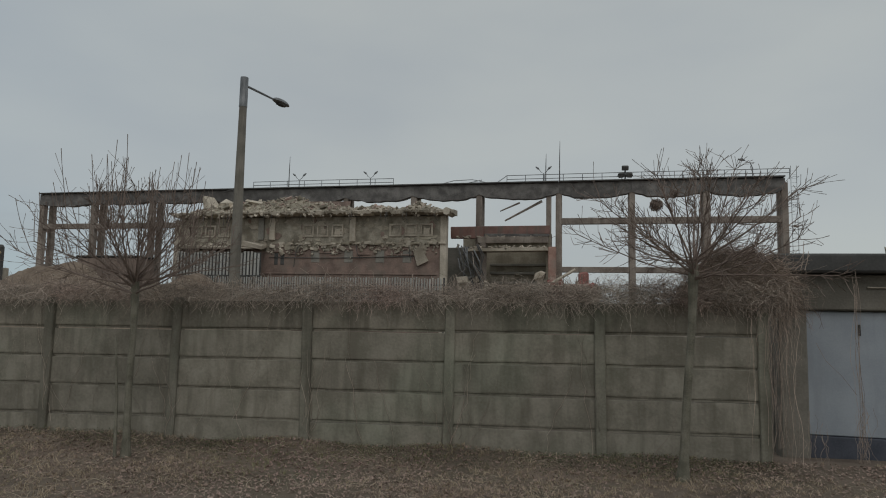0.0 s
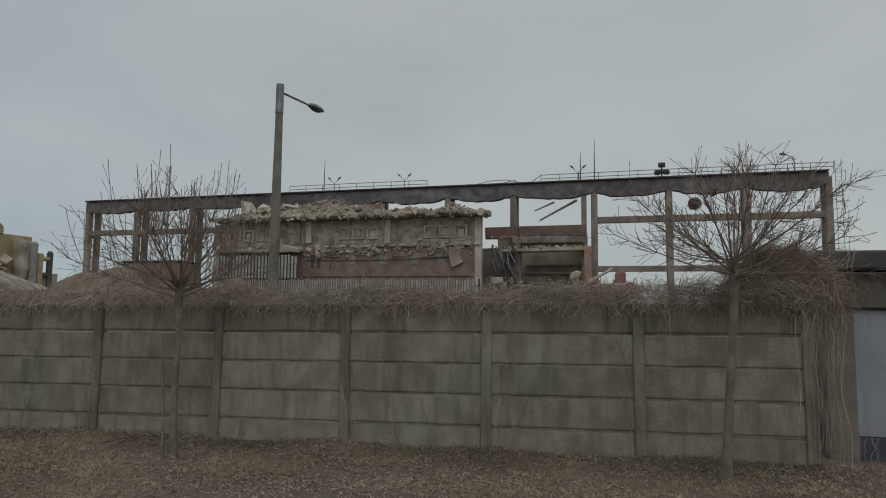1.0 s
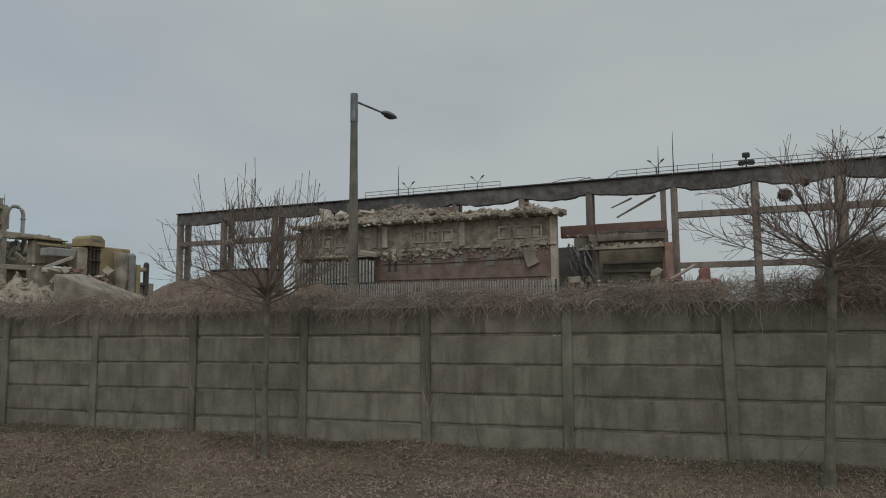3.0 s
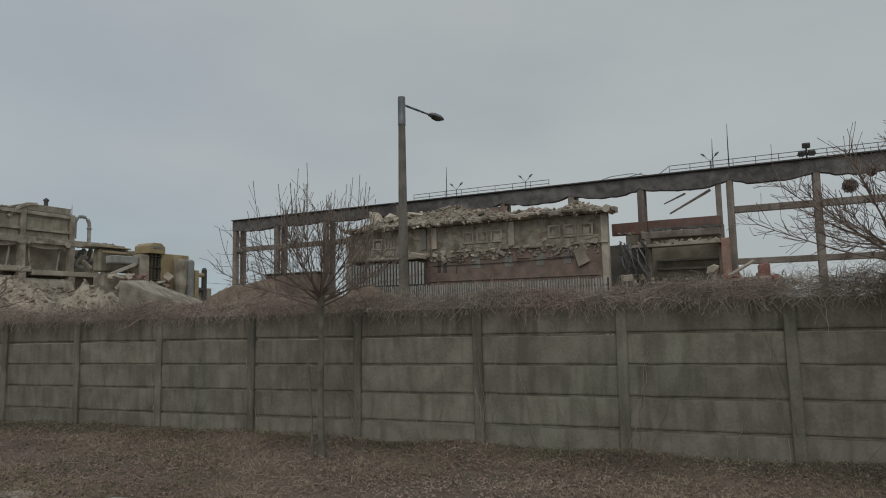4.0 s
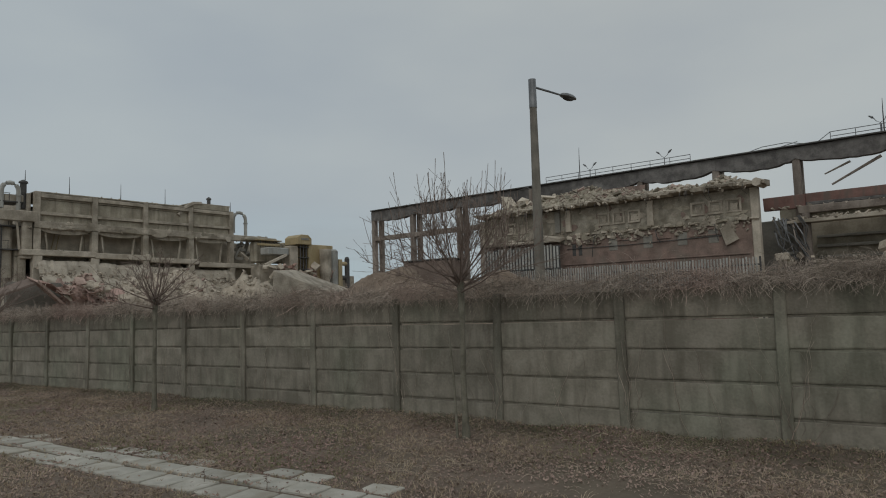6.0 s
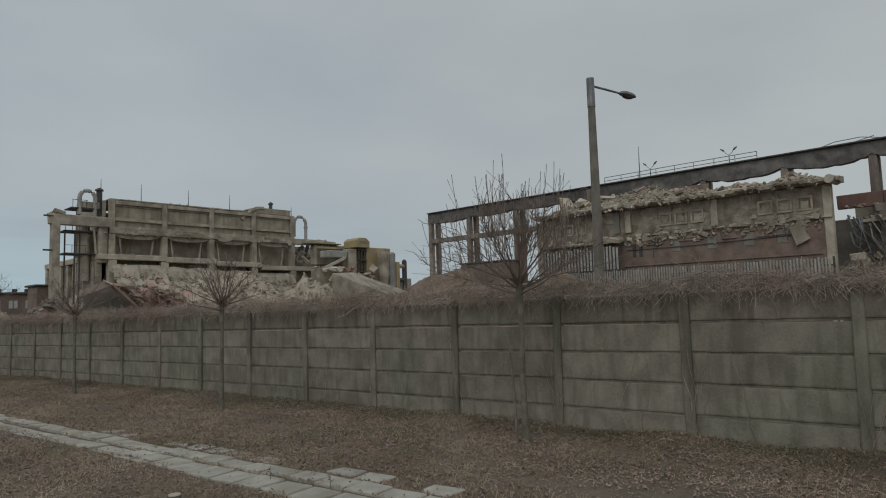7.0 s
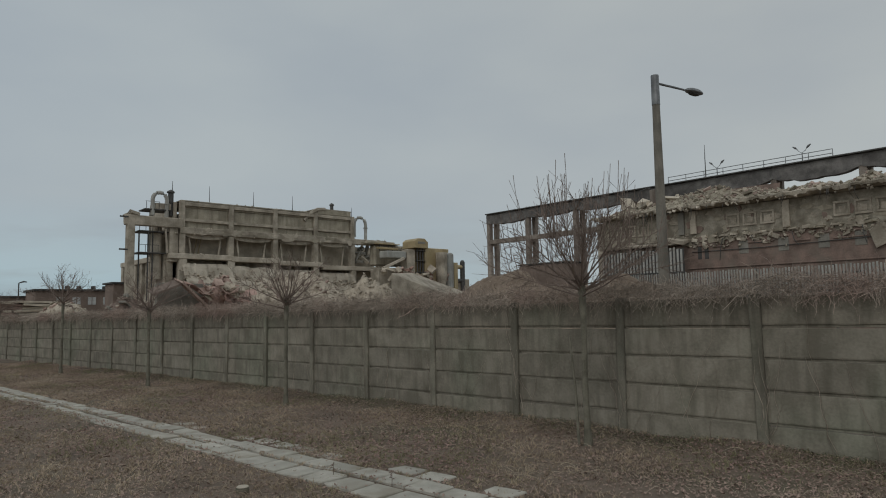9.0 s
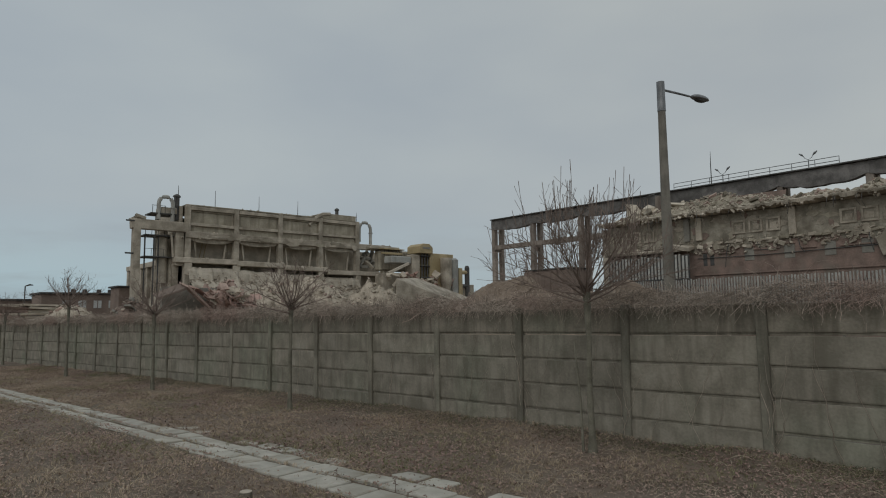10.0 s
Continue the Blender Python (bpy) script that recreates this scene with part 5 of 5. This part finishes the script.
def build_tree(x, y, trunk_h, spread, shoot, seed, lean=(0.0, 0.0), thick=0.06, stake=False, limbs=26, forks=6, low=0.0, stubby=False, girth=0.045, label="bare young street tree with upright shoots"):
    """A slim trunk, limbs that fan out from its head, side twigs along them and straight upright shoots."""
    rnd = random.Random(seed)
    t = thing("street_tree", label, "tree", "trees along the fence", (x, y, ground_z(x, y) - 0.03))
    head = Vector((lean[0], lean[1], trunk_h))
    pts = [Vector((0, 0, 0)), Vector((lean[0] * 0.15, lean[1] * 0.2, trunk_h * 0.12)), Vector((lean[0] * 0.3 + rnd.uniform(-0.02, 0.02), lean[1] * 0.3, trunk_h * 0.4)), head * 0.75 + Vector((rnd.uniform(-0.015, 0.015), 0, 0)), head, head + Vector((0, 0, 0.14))]
    rod("trunk", "bark", t, pts, [girth * 1.7, girth * 1.15, girth, girth * 0.92, girth * 1.3, girth * 0.6], 10)
    tb = Tubes()
    fine = thick * 0.048

    def grow(p, d, length, r0, r1, up, n, side, bend):
        out, d = [p.copy()], d.normalized()
        for _ in range(n):
            d = (d + Vector((rnd.uniform(-1, 1), rnd.uniform(-1, 1), rnd.uniform(-1, 1))) * bend + Vector((0, 0, up))).normalized()
            out.append(out[-1] + d * length / n)
        # swollen bud at the tip
        tb.add(out + [out[-1] + d * 0.012], [r0 + (r1 - r0) * i / n for i in range(n)] + [r1 * 1.5, r1 * 0.4], side)
        return out

    def off(d, lo, hi):
        u = d.orthogonal().normalized()
        a = rnd.uniform(0, 6.283)
        return (d.normalized() + (u * math.cos(a) + d.normalized().cross(u) * math.sin(a)) * rnd.uniform(lo, hi)).normalized()

    for i in range(limbs):
        an = 2.39996 * i + rnd.uniform(-0.2, 0.2)
        el = low + 1.32 * ((i + 0.5) / limbs) ** 1.5 + rnd.uniform(-0.1, 0.1)
        d = Vector((math.cos(an) * math.cos(el), math.sin(an) * math.cos(el), math.sin(el)))
        ln = spread * rnd.uniform(0.85, 1.08) * (1.0 - 0.12 * el / 1.4)
        start = head + Vector((rnd.uniform(-0.03, 0.03), rnd.uniform(-0.03, 0.03), rnd.uniform(-0.12, 0.14)))
        out = grow(start, d, ln, thick * (0.3 if stubby else rnd.uniform(0.17, 0.30)), fine * 1.5, 0.022, 8, 5, 0.06)
        for j in range(2, 9):
            along = out[j] - out[j - 1]
            for q in range(forks if j > 2 else 1):
                if rnd.random() > 0.5:
                    continue
                o2 = grow(out[j], off(along, 0.4, 1.3), spread * rnd.uniform(0.1, 0.38) * (1.1 - 0.06 * j), fine * 1.5, fine, 0.04, 5, 4, 0.09)
                for w in (1, 2, 3, 4, 5):
                    if rnd.random() < 0.42:
                        grow(o2[w], off(o2[w] - o2[w - 1], 0.4, 1.0), spread * rnd.uniform(0.05, 0.17), fine * 1.1, fine * 0.9, 0.04, 3, 3, 0.1)
            if shoot > 0 and j > 3 and rnd.random() < 0.5:
                tall = max(0.12, min(shoot, trunk_h + shoot * 1.55 - out[j].z) * rnd.uniform(0.25, 1.0) ** 1.25)
                o2 = grow(out[j], Vector((rnd.uniform(-0.25, 0.25), rnd.uniform(-0.25, 0.25), 1)) + along.normalized() * 0.35, tall, fine * 1.9, fine * 1.1, 0.12, 6, 4, 0.04)
                for w in (2, 3, 4):
                    if rnd.random() < 0.3:
                        grow(o2[w], off(o2[w] - o2[w - 1], 0.3, 0.6), tall * rnd.uniform(0.15, 0.4), fine * 1.2, fine, 0.08, 3, 3, 0.05)
    # knot of short twigs round the head
    for k in range(70 if stubby else 40):
        d = Vector((rnd.gauss(0, 1), rnd.gauss(0, 1), rnd.gauss(0.3, 0.8)))
        grow(head + Vector((0, 0, rnd.uniform(-0.08, 0.16))), d, rnd.uniform(0.1, 0.3), fine * 1.6, fine, 0.05, 3, 3, 0.15)
    part("crown", tb.mesh(), "twig", t, "leafless crown of thin twigs")
    if stake:
        rod("stake", "bark", t, [(-0.09, -0.1, 0), (-0.2, 0.0, 0.8), (-0.36, 0.1, 1.65)], [0.022, 0.019, 0.013], 6)


build_tree(-6.14, 7.89, 2.34, 1.55, 1.25, 1, (-0.02, 0.0), 0.056, True, limbs=36, forks=4, low=0.14)
build_tree(1.13, 8.6, 2.6, 1.5, 0.0, 2, (0.17, 0.0), 0.062, limbs=25, forks=7, low=0.04, girth=0.052, label="bare young street tree with a round fan of twigs")
build_tree(-13.7, 6.91, 2.3, 1.2, 0.3, 3, (0.0, 0.0), 0.062, limbs=18, forks=3, low=0.1, stubby=True, label="bare pollarded street tree with stubby limbs")
build_tree(-20.8, 6.1, 2.25, 1.3, 0.4, 4, (-0.05, 0.0), 0.062, limbs=18, forks=3, low=0.12, stubby=True, label="bare pollarded street tree with stubby limbs")
build_tree(-28.6, 5.3, 2.7, 1.5, 0.4, 5, (0.0, 0.0), 0.062, limbs=22, forks=3, low=0.15)
build_tree(-39.5, 4.6, 2.4, 1.2, 0.6, 6, (0.0, 0.0), 0.06, limbs=18, forks=3, low=0.1)

# ---- dry creeper over the fence top ----


def build_creeper():
    rnd = random.Random(33)
    tb = Tubes()
    for k in range(34000):
        u = rnd.random()
        x = 2.5 - 52.0 * u ** 1.4
        swell = 1.0 + 0.75 * noise.noise((x * 0.7, 0, 5.0)) + 0.4 * noise.noise((x * 2.3, 0, 6.0))
        y = fence_y(x) + rnd.gauss(0.07, 0.15)
        z = fence_z(x) + 5 * ROW + rnd.uniform(-0.05, 0.2) * swell + 0.03
        a = rnd.uniform(0, 6.3)
        d = Vector((math.cos(a), math.sin(a) * 0.5, rnd.uniform(-0.3, 0.9))).normalized()
        pts = [Vector((x, y, z))]
        ln = rnd.uniform(0.1, 0.42) * (1.5 if rnd.random() < 0.1 else 1)
        for q in range(5):
            d = (d + Vector((rnd.uniform(-1, 1) * 0.45, rnd.uniform(-1, 1) * 0.4 - (0.12 if q > 1 else 0), rnd.uniform(-1, 1) * 0.4 - 0.2))).normalized()
            pts.append(pts[-1] + d * ln / 5)
        r = rnd.uniform(0.0012, 0.0028) if rnd.random() < 0.85 else rnd.uniform(0.003, 0.005)
        r *= 1.0 + 0.03 * max(0.0, -x - 6)
        tb.add(pts, [r, r, r, r * 0.8, r * 0.7, r * 0.5], 3, False)
    # strands that hang down the face
    for k in range(2600):
        x = 2.4 - 30.0 * rnd.random() ** 1.2
        y = fence_y(x) - rnd.uniform(0.05, 0.16)
        p = Vector((x, y, fence_z(x) + 5 * ROW + rnd.uniform(0.0, 0.12)))
        pts = [p]
        n = 6
        ln = rnd.uniform(0.06, 0.2 + 0.34 * max(0, noise.noise((x, 0, 8.0))))
        sway = rnd.uniform(-0.03, 0.03)
        for q in range(n):
            p = p + Vector((sway + rnd.uniform(-0.025, 0.025), rnd.uniform(-0.02, 0.012), -ln / n))
            pts.append(p)
        r = rnd.uniform(0.0012, 0.0032)
        tb.add(pts, [r] * 7, 3, False)
    tagged(part("creeper", tb.mesh(), "vine"), "tangled dry leafless creeper along the fence top", "creeper", kind="stuff")


build_creeper()


def build_creeper_heap():
    """The thick bush of creeper over the fence end, with strands down to the ground."""
    rnd = random.Random(44)
    tb = Tubes()
    for k in range(8500):
        a, b, rr = rnd.uniform(0, 6.3), rnd.uniform(-0.25, 1.45), rnd.random() ** 0.45
        c = Vector((2.1 + 0.85 * rr * math.cos(a) * math.cos(b), 9.95 + 0.42 * rr * math.sin(a) * math.cos(b), 2.30 + 0.72 * rr * math.sin(b)))
        d = Vector((math.cos(a + 1.57), math.sin(a + 1.57) * 0.4, rnd.uniform(-0.7, 0.5))).normalized()
        pts = [c]
        ln = rnd.uniform(0.15, 0.5)
        for q in range(5):
            d = (d + Vector((rnd.uniform(-1, 1) * 0.4, rnd.uniform(-1, 1) * 0.3, rnd.uniform(-1, 1) * 0.35 - 0.09))).normalized()
            pts.append(pts[-1] + d * ln / 5)
        r = rnd.uniform(0.0013, 0.003) if rnd.random() < 0.85 else rnd.uniform(0.0035, 0.0055)
        tb.add(pts, [r, r, r, r * 0.8, r * 0.7, r * 0.5], 3, False)
    # a few shoots that stand out over the garage roof
    for k in range(5):
        p = Vector((2.7 + 0.06 * k, 9.9 + rnd.uniform(-0.1, 0.1), 2.7))
        w = rnd.uniform(0.05, 0.2)
        tb.add([p, p + Vector((w * 0.6, 0, 0.12)), p + Vector((w, 0, rnd.uniform(0.2, 0.45)))], [0.005, 0.004, 0.004], 4)

    def curtain(count, cx, wide, y, top, lows, thin):
        for k in range(count):
            x = rnd.gauss(cx, wide)
            p = Vector((x, y + rnd.uniform(-0.1, 0.06), rnd.uniform(*top)))
            pts = [p]
            n = 10
            dz = (p.z - rnd.choice(lows)) / n
            ph, amp = rnd.uniform(0, 6.3), rnd.uniform(0.01, 0.05)
            for q in range(n):
                p = Vector((x + amp * math.sin(ph + q * 0.8) + rnd.uniform(-0.015, 0.015), p.y + rnd.uniform(-0.02, 0.02), p.z - dz))
                pts.append(p)
            r = rnd.uniform(*thin)
            tb.add(pts, [r] * 11, 3, False)

    curtain(75, 2.52, 0.15, 9.62, (1.9, 2.6), (0.05, 0.3, 0.8, 1.4, 1.7, 1.9), (0.0012, 0.0038))
    curtain(8, 3.62, 0.02, 10.05, (2.5, 2.9), (0.0, 0.05, 0.3), (0.0015, 0.0035))
    curtain(12, 3.66, 0.06, 10.05, (0.5, 0.9), (0.0, 0.05), (0.0015, 0.003))
    curtain(7, 3.0, 0.12, 9.9, (2.4, 2.8), (1.9, 2.1), (0.0015, 0.003))
    curtain(10, 3.1, 0.16, 9.95, (0.4, 0.8), (0.0, 0.05), (0.0015, 0.003))
    tb.add([Vector((3.1, 10.0, 1.7)), Vector((3.22, 10.0, 1.45)), Vector((3.42, 10.02, 1.25)), Vector((3.6, 10.03, 1.0))], [0.003] * 4, 3, False)
    tagged(part("creeper", tb.mesh(), "darkvine"), "thick brown bush of dry creeper over the fence end", "creeper", kind="stuff")


build_creeper_heap()


def build_nest(x, y, z, r, seed):
    rnd = random.Random(seed)
    tb = Tubes()
    for k in range(120):
        d = Vector((rnd.gauss(0, 1), rnd.gauss(0, 1), rnd.gauss(0, 0.7))).normalized()
        c = Vector((x, y, z)) + d * r * rnd.uniform(0.3, 0.9)
        u = d.orthogonal().normalized()
        u = (u * rnd.uniform(-1, 1) + d.cross(u) * rnd.uniform(-1, 1)).normalized()
        tb.add([c - u * r * 0.7, c + d * r * 0.1, c + u * r * 0.7], [0.004, 0.005, 0.004], 3, False)
    tagged(part("bird_nest", tb.mesh(), "twig"), "small round bird nest of twigs in a tree", "nest", kind="stuff")


build_nest(0.86, 8.6, 3.44, 0.085, 1)
build_nest(1.08, 8.6, 3.58, 0.05, 2)

def build_climbers():
    """Thin bare stems that climb the panels, thickest at some posts."""
    rnd = random.Random(72)
    tb = Tubes()
    for k in range(85):
        if rnd.random() < 0.55:
            px, _ = POSTS[rnd.choice((1, 2, 2, 3, 4, 4, 5, 6, 8, 9))]
            x = px + rnd.gauss(0.06, 0.11)
        else:
            x = rnd.uniform(-16, 1.8)
        p = Vector((x, fence_y(x) - 0.04, fence_z(x) + rnd.uniform(0.05, 0.5)))
        pts, lean = [p], rnd.uniform(-0.04, 0.04)
        n = 12
        up = rnd.uniform(0.6, 2.0) / n
        for q in range(n):
            x2 = p.x + lean + rnd.uniform(-0.05, 0.05)
            near_post = min(abs(x2 - q2[0]) for q2 in POSTS[:12]) < 0.09
            p = Vector((x2, fence_y(x2) - (0.085 if near_post else 0.036) - rnd.uniform(0, 0.008), min(p.z + up, fence_z(x2) + 5 * ROW)))
            pts.append(p)
        r = rnd.uniform(0.0015, 0.0042)
        tb.add(pts, [r * (1 - 0.05 * q) for q in range(n + 1)], 3, False)
    tagged(part("climbing_stems", tb.mesh(), "vine"), "bare creeper stems climbing the fence panels", "creeper", kind="stuff")
    tb = Tubes()
    for k in range(700):
        x = 2.3 - 26 * rnd.random() ** 1.1
        p = Vector((x, fence_y(x) + rnd.gauss(0.08, 0.14), fence_z(x) + 5 * ROW + 0.1))
        a, h = rnd.uniform(0, 6.3), rnd.uniform(0.12, 0.34)
        w = rnd.uniform(0.06, 0.22)
        pts = [p + Vector((math.cos(a) * w * t, math.sin(a) * w * 0.5 * t, h * math.sin(t * 2.2))) for t in (0, 0.25, 0.5, 0.75, 1.0, 1.25)]
        r = rnd.uniform(0.002, 0.004)
        tb.add(pts, [r] * 6, 3, False)
    tagged(part("creeper_loops", tb.mesh(), "vine"), "pale looping creeper shoots above the fence", "creeper", kind="stuff")


build_climbers()

# ---- grass and leaf litter ----


def on_path(x, y, rnd):
    """How far the slabs keep a place clear."""
    d = y - path_y(x)
    if 0.03 < d < 0.37:
        return rnd.random() < 0.965
    if 0.46 < d < 0.80 and any(abs(x - q) < 0.24 for q in (-12.95, -10.15, -9.6, -6.85, -6.33, -5.33)):
        return rnd.random() < (0.9 if x > -7.2 else 0.6)
    low = -0.46 if x > -9 else (-0.36 if x > -13 else -0.27)
    return low + 0.12 * noise.noise((x * 1.7, 2.0, 0)) < d <= -0.04 and rnd.random() < 0.96


def build_litter():
    rnd = random.Random(55)
    v, f = [], []
    for k in range(215000):
        x = 8 - 46 * rnd.random() ** 1.3
        y = rnd.uniform(0.8, fence_y(max(x, -40)) - 0.03)
        if on_path(x, y, rnd):
            continue
        if noise.noise((x * 0.55, y * 0.9, 4.0)) + rnd.uniform(-0.5, 0.5) < -0.22:
            continue
        z = ground_z(x, y) + 0.008 + (0.032 if -0.46 < y - path_y(x) < 0.40 else 0)
        s = rnd.uniform(0.010, 0.025) * (1.5 if rnd.random() < 0.08 else 1)
        m = Euler((rnd.uniform(-0.7, 0.7), rnd.uniform(-0.7, 0.7), rnd.uniform(0, 6.3))).to_matrix()
        b = len(v)
        for p in ((-s, 0, s * 0.35), (0, -s * 0.55, 0), (s, 0, s * 0.5), (0, s * 0.55, s * 0.3)):
            v.append(tuple(m @ Vector(p) + Vector((x, y, z + 0.008))))
        f += [(b, b + 1, b + 2), (b, b + 2, b + 3)]
    tagged(part("leaf_litter", (v, f), "litter"), "brown fallen leaves scattered over the verge", "leaf litter", kind="stuff")
    v, f = [], []
    for k in range(66000):
        x = 8 - 46 * rnd.random() ** 1.3
        y = rnd.uniform(0.8, fence_y(max(x, -40)) + 0.02)
        if on_path(x, y, rnd):
            continue
        if noise.noise((x * 0.45, y * 0.7, 9.0)) + rnd.uniform(-0.4, 0.4) < -0.15:
            continue
        z = ground_z(x, y) - 0.005 + (0.025 if -0.46 < y - path_y(x) < 0.40 else 0)
        tall = rnd.uniform(0.02, 0.06) * (1.9 if rnd.random() < 0.06 else 1)
        wx, wy = rnd.uniform(-1, 1), rnd.uniform(-1, 1)
        for q in range(6):
            bx, by = x + rnd.uniform(-0.03, 0.03), y + rnd.uniform(-0.03, 0.03)
            h = tall * rnd.uniform(0.5, 1.2)
            a = rnd.uniform(0, 6.3)
            dx, dy = math.cos(a) * 0.004, math.sin(a) * 0.004
            sp = rnd.uniform(0.4, 2.0)
            lx, ly = (wx + rnd.uniform(-1, 1)) * h * sp, (wy + rnd.uniform(-1, 1)) * h * sp
            b = len(v)
            v += [(bx - dx, by - dy, z), (bx + dx, by + dy, z), (bx + lx * 0.4 + dx * 0.7, by + ly * 0.4 + dy * 0.7, z + h * 0.75), (bx + lx * 0.4 - dx * 0.7, by + ly * 0.4 - dy * 0.7, z + h * 0.75), (bx + lx, by + ly, z + h)]
            f += [(b, b + 1, b + 2, b + 3), (b + 3, b + 2, b + 4)]
    tagged(part("grass", (v, f), "grass"), "thin dry grass with a few green tufts", "grass", kind="stuff")


build_litter()


def build_stump():
    st = thing("tree_stump", "low sawn tree stump with a pale cut top", "stump", at=STUMP)
    rod("trunk", "bark", st, [(0, 0, -0.08), (0, 0, 0.03), (0.005, 0, 0.13)], [0.095, 0.08, 0.075], 12)
    rod("cut_face", "pale", st, [(0.005, 0, 0.131), (0.005, 0, 0.14)], [0.073, 0.068], 12)


STUMP = (-7.5, 3.1, -0.11)
build_stump()


def build_red_debris():
    rnd = random.Random(91)
    d = thing("painted_debris", "red painted broken blocks at the foot of the frame", "debris", at=(-0.3, YB - 2.0, 0))
    boxed("block", "redpaint", d, (-0.35, 0.35, -0.3, 0.3, 0, 5.15), jitter=0.15, bevel=0.12)
    for k in range(8):
        bm = bmesh.new()
        chunk(bm, (rnd.uniform(-2.6, 0.9), rnd.uniform(-0.5, 0.5), 4.2 + rnd.uniform(-0.4, 0.5)), rnd.uniform(0.25, 0.5), rnd, 0.8)
        part("lump", bm, rnd.choice(("redpaint", "orange", "pinkrubble")), d)
    boxed("bed", "pinkrubble", d, (-3.0, 1.2, -0.6, 0.6, 0, 4.2), jitter=0.2, bevel=0.2)
    rod("leaning_bar", "pale", d, [(-2.6, -0.5, 4.2), (-0.6, -0.3, 5.4)], 0.12, 5)


build_red_debris()


def build_weed(x, y, seed):
    rnd = random.Random(seed)
    w = thing("weed", "thin dry weed stalk between the path slabs", "weed", at=(x, y, ground_z(x, y)))
    rod("stalk", "twig", w, [(0, 0, 0), (0.005, 0, 0.08), (0.0, 0.0, 0.17)], [0.005, 0.004, 0.003], 5)
    for k in range(5):
        a, z = rnd.uniform(0, 6.3), rnd.uniform(0.08, 0.17)
        rod("leaf", "twig", w, [(0, 0, z), (0.02 * math.cos(a), 0.02 * math.sin(a), z + 0.015), (0.04 * math.cos(a), 0.04 * math.sin(a), z + 0.008)], [0.003, 0.008, 0.002], 4)


build_weed(-6.39, 4.43, 1)
build_weed(-7.3, 4.2, 2)


def build_yard_bin():
    b = thing("yard_container", "dark brown steel container behind the spoil heap", "container", at=(-38.3, 46.5, 0))
    boxed("body", "brownwall", b, (-2.9, 2.9, -1.1, 1.1, 0, 5.85), bevel=0.12)
    boxed("lid", "felt", b, (-3.0, 3.0, -1.2, 1.2, 5.86, 6.02), bevel=0.1)
    for k in range(8):
        x = -2.5 + k * 0.7
        boxed("rib", "brownwall", b, (x, x + 0.12, -1.16, -1.1, 0.2, 5.75), bevel=0.01)


build_yard_bin()


def build_straw():
    """Bleached long stems lying flat in patches on the verge."""
    rnd = random.Random(91)
    tb = Tubes()
    for k in range(19000):
        x = 6 - 34 * rnd.random() ** 1.2
        y = rnd.uniform(1.5, fence_y(x) - 0.25)
        if abs(y - path_y(x)) < 0.5:
            continue
        if noise.noise((x * 0.8, y * 1.1, 21.0)) + rnd.uniform(-0.25, 0.25) < 0.1:
            continue
        a = rnd.uniform(0, 6.3)
        ln, hump = rnd.uniform(0.1, 0.3), rnd.uniform(0.015, 0.07)
        pts = []
        for q in range(5):
            a += rnd.uniform(-0.35, 0.35)
            x += math.cos(a) * ln / 4
            y += math.sin(a) * ln / 4
            pts.append(Vector((x, y, ground_z(x, y) + 0.012 + hump * math.sin(math.pi * (q + 0.3) / 4.6))))
        r = rnd.uniform(0.0012, 0.0026)
        tb.add(pts, [r, r, r * 0.9, r * 0.8, r * 0.5], 3, False)
    tagged(part("straw", tb.mesh(), "straw"), "bleached dry stems lying in patches on the verge", "dry grass", kind="stuff")


def build_herbs():
    """Small dark green leaves that creep along the foot of the fence."""
    rnd = random.Random(92)
    v, f = [], []
    for k in range(26000):
        x = 2.4 - 30 * rnd.random() ** 1.2
        y = fence_y(x) - 0.12 - abs(rnd.gauss(0, 0.45))
        if noise.noise((x * 0.6, y * 0.8, 31.0)) + rnd.uniform(-0.3, 0.3) < -0.08:
            continue
        c = Vector((x, y, ground_z(x, y) + rnd.uniform(0.01, 0.07)))
        w = rnd.uniform(0.006, 0.017)
        m = Euler((rnd.uniform(-0.6, 0.6), rnd.uniform(-0.6, 0.6), rnd.uniform(0, 6.3))).to_matrix()
        b = len(v)
        for p in ((-w, 0, 0), (0, -w * 0.6, 0.004), (w, 0, 0), (0, w * 0.6, 0.004)):
            v.append(tuple(m @ Vector(p) + c))
        f += [(b, b + 1, b + 2), (b, b + 2, b + 3)]
    tagged(part("ground_herbs", (v, f), "herb"), "low dark green herbs along the fence foot", "weeds", kind="stuff")


build_straw()
build_herbs()
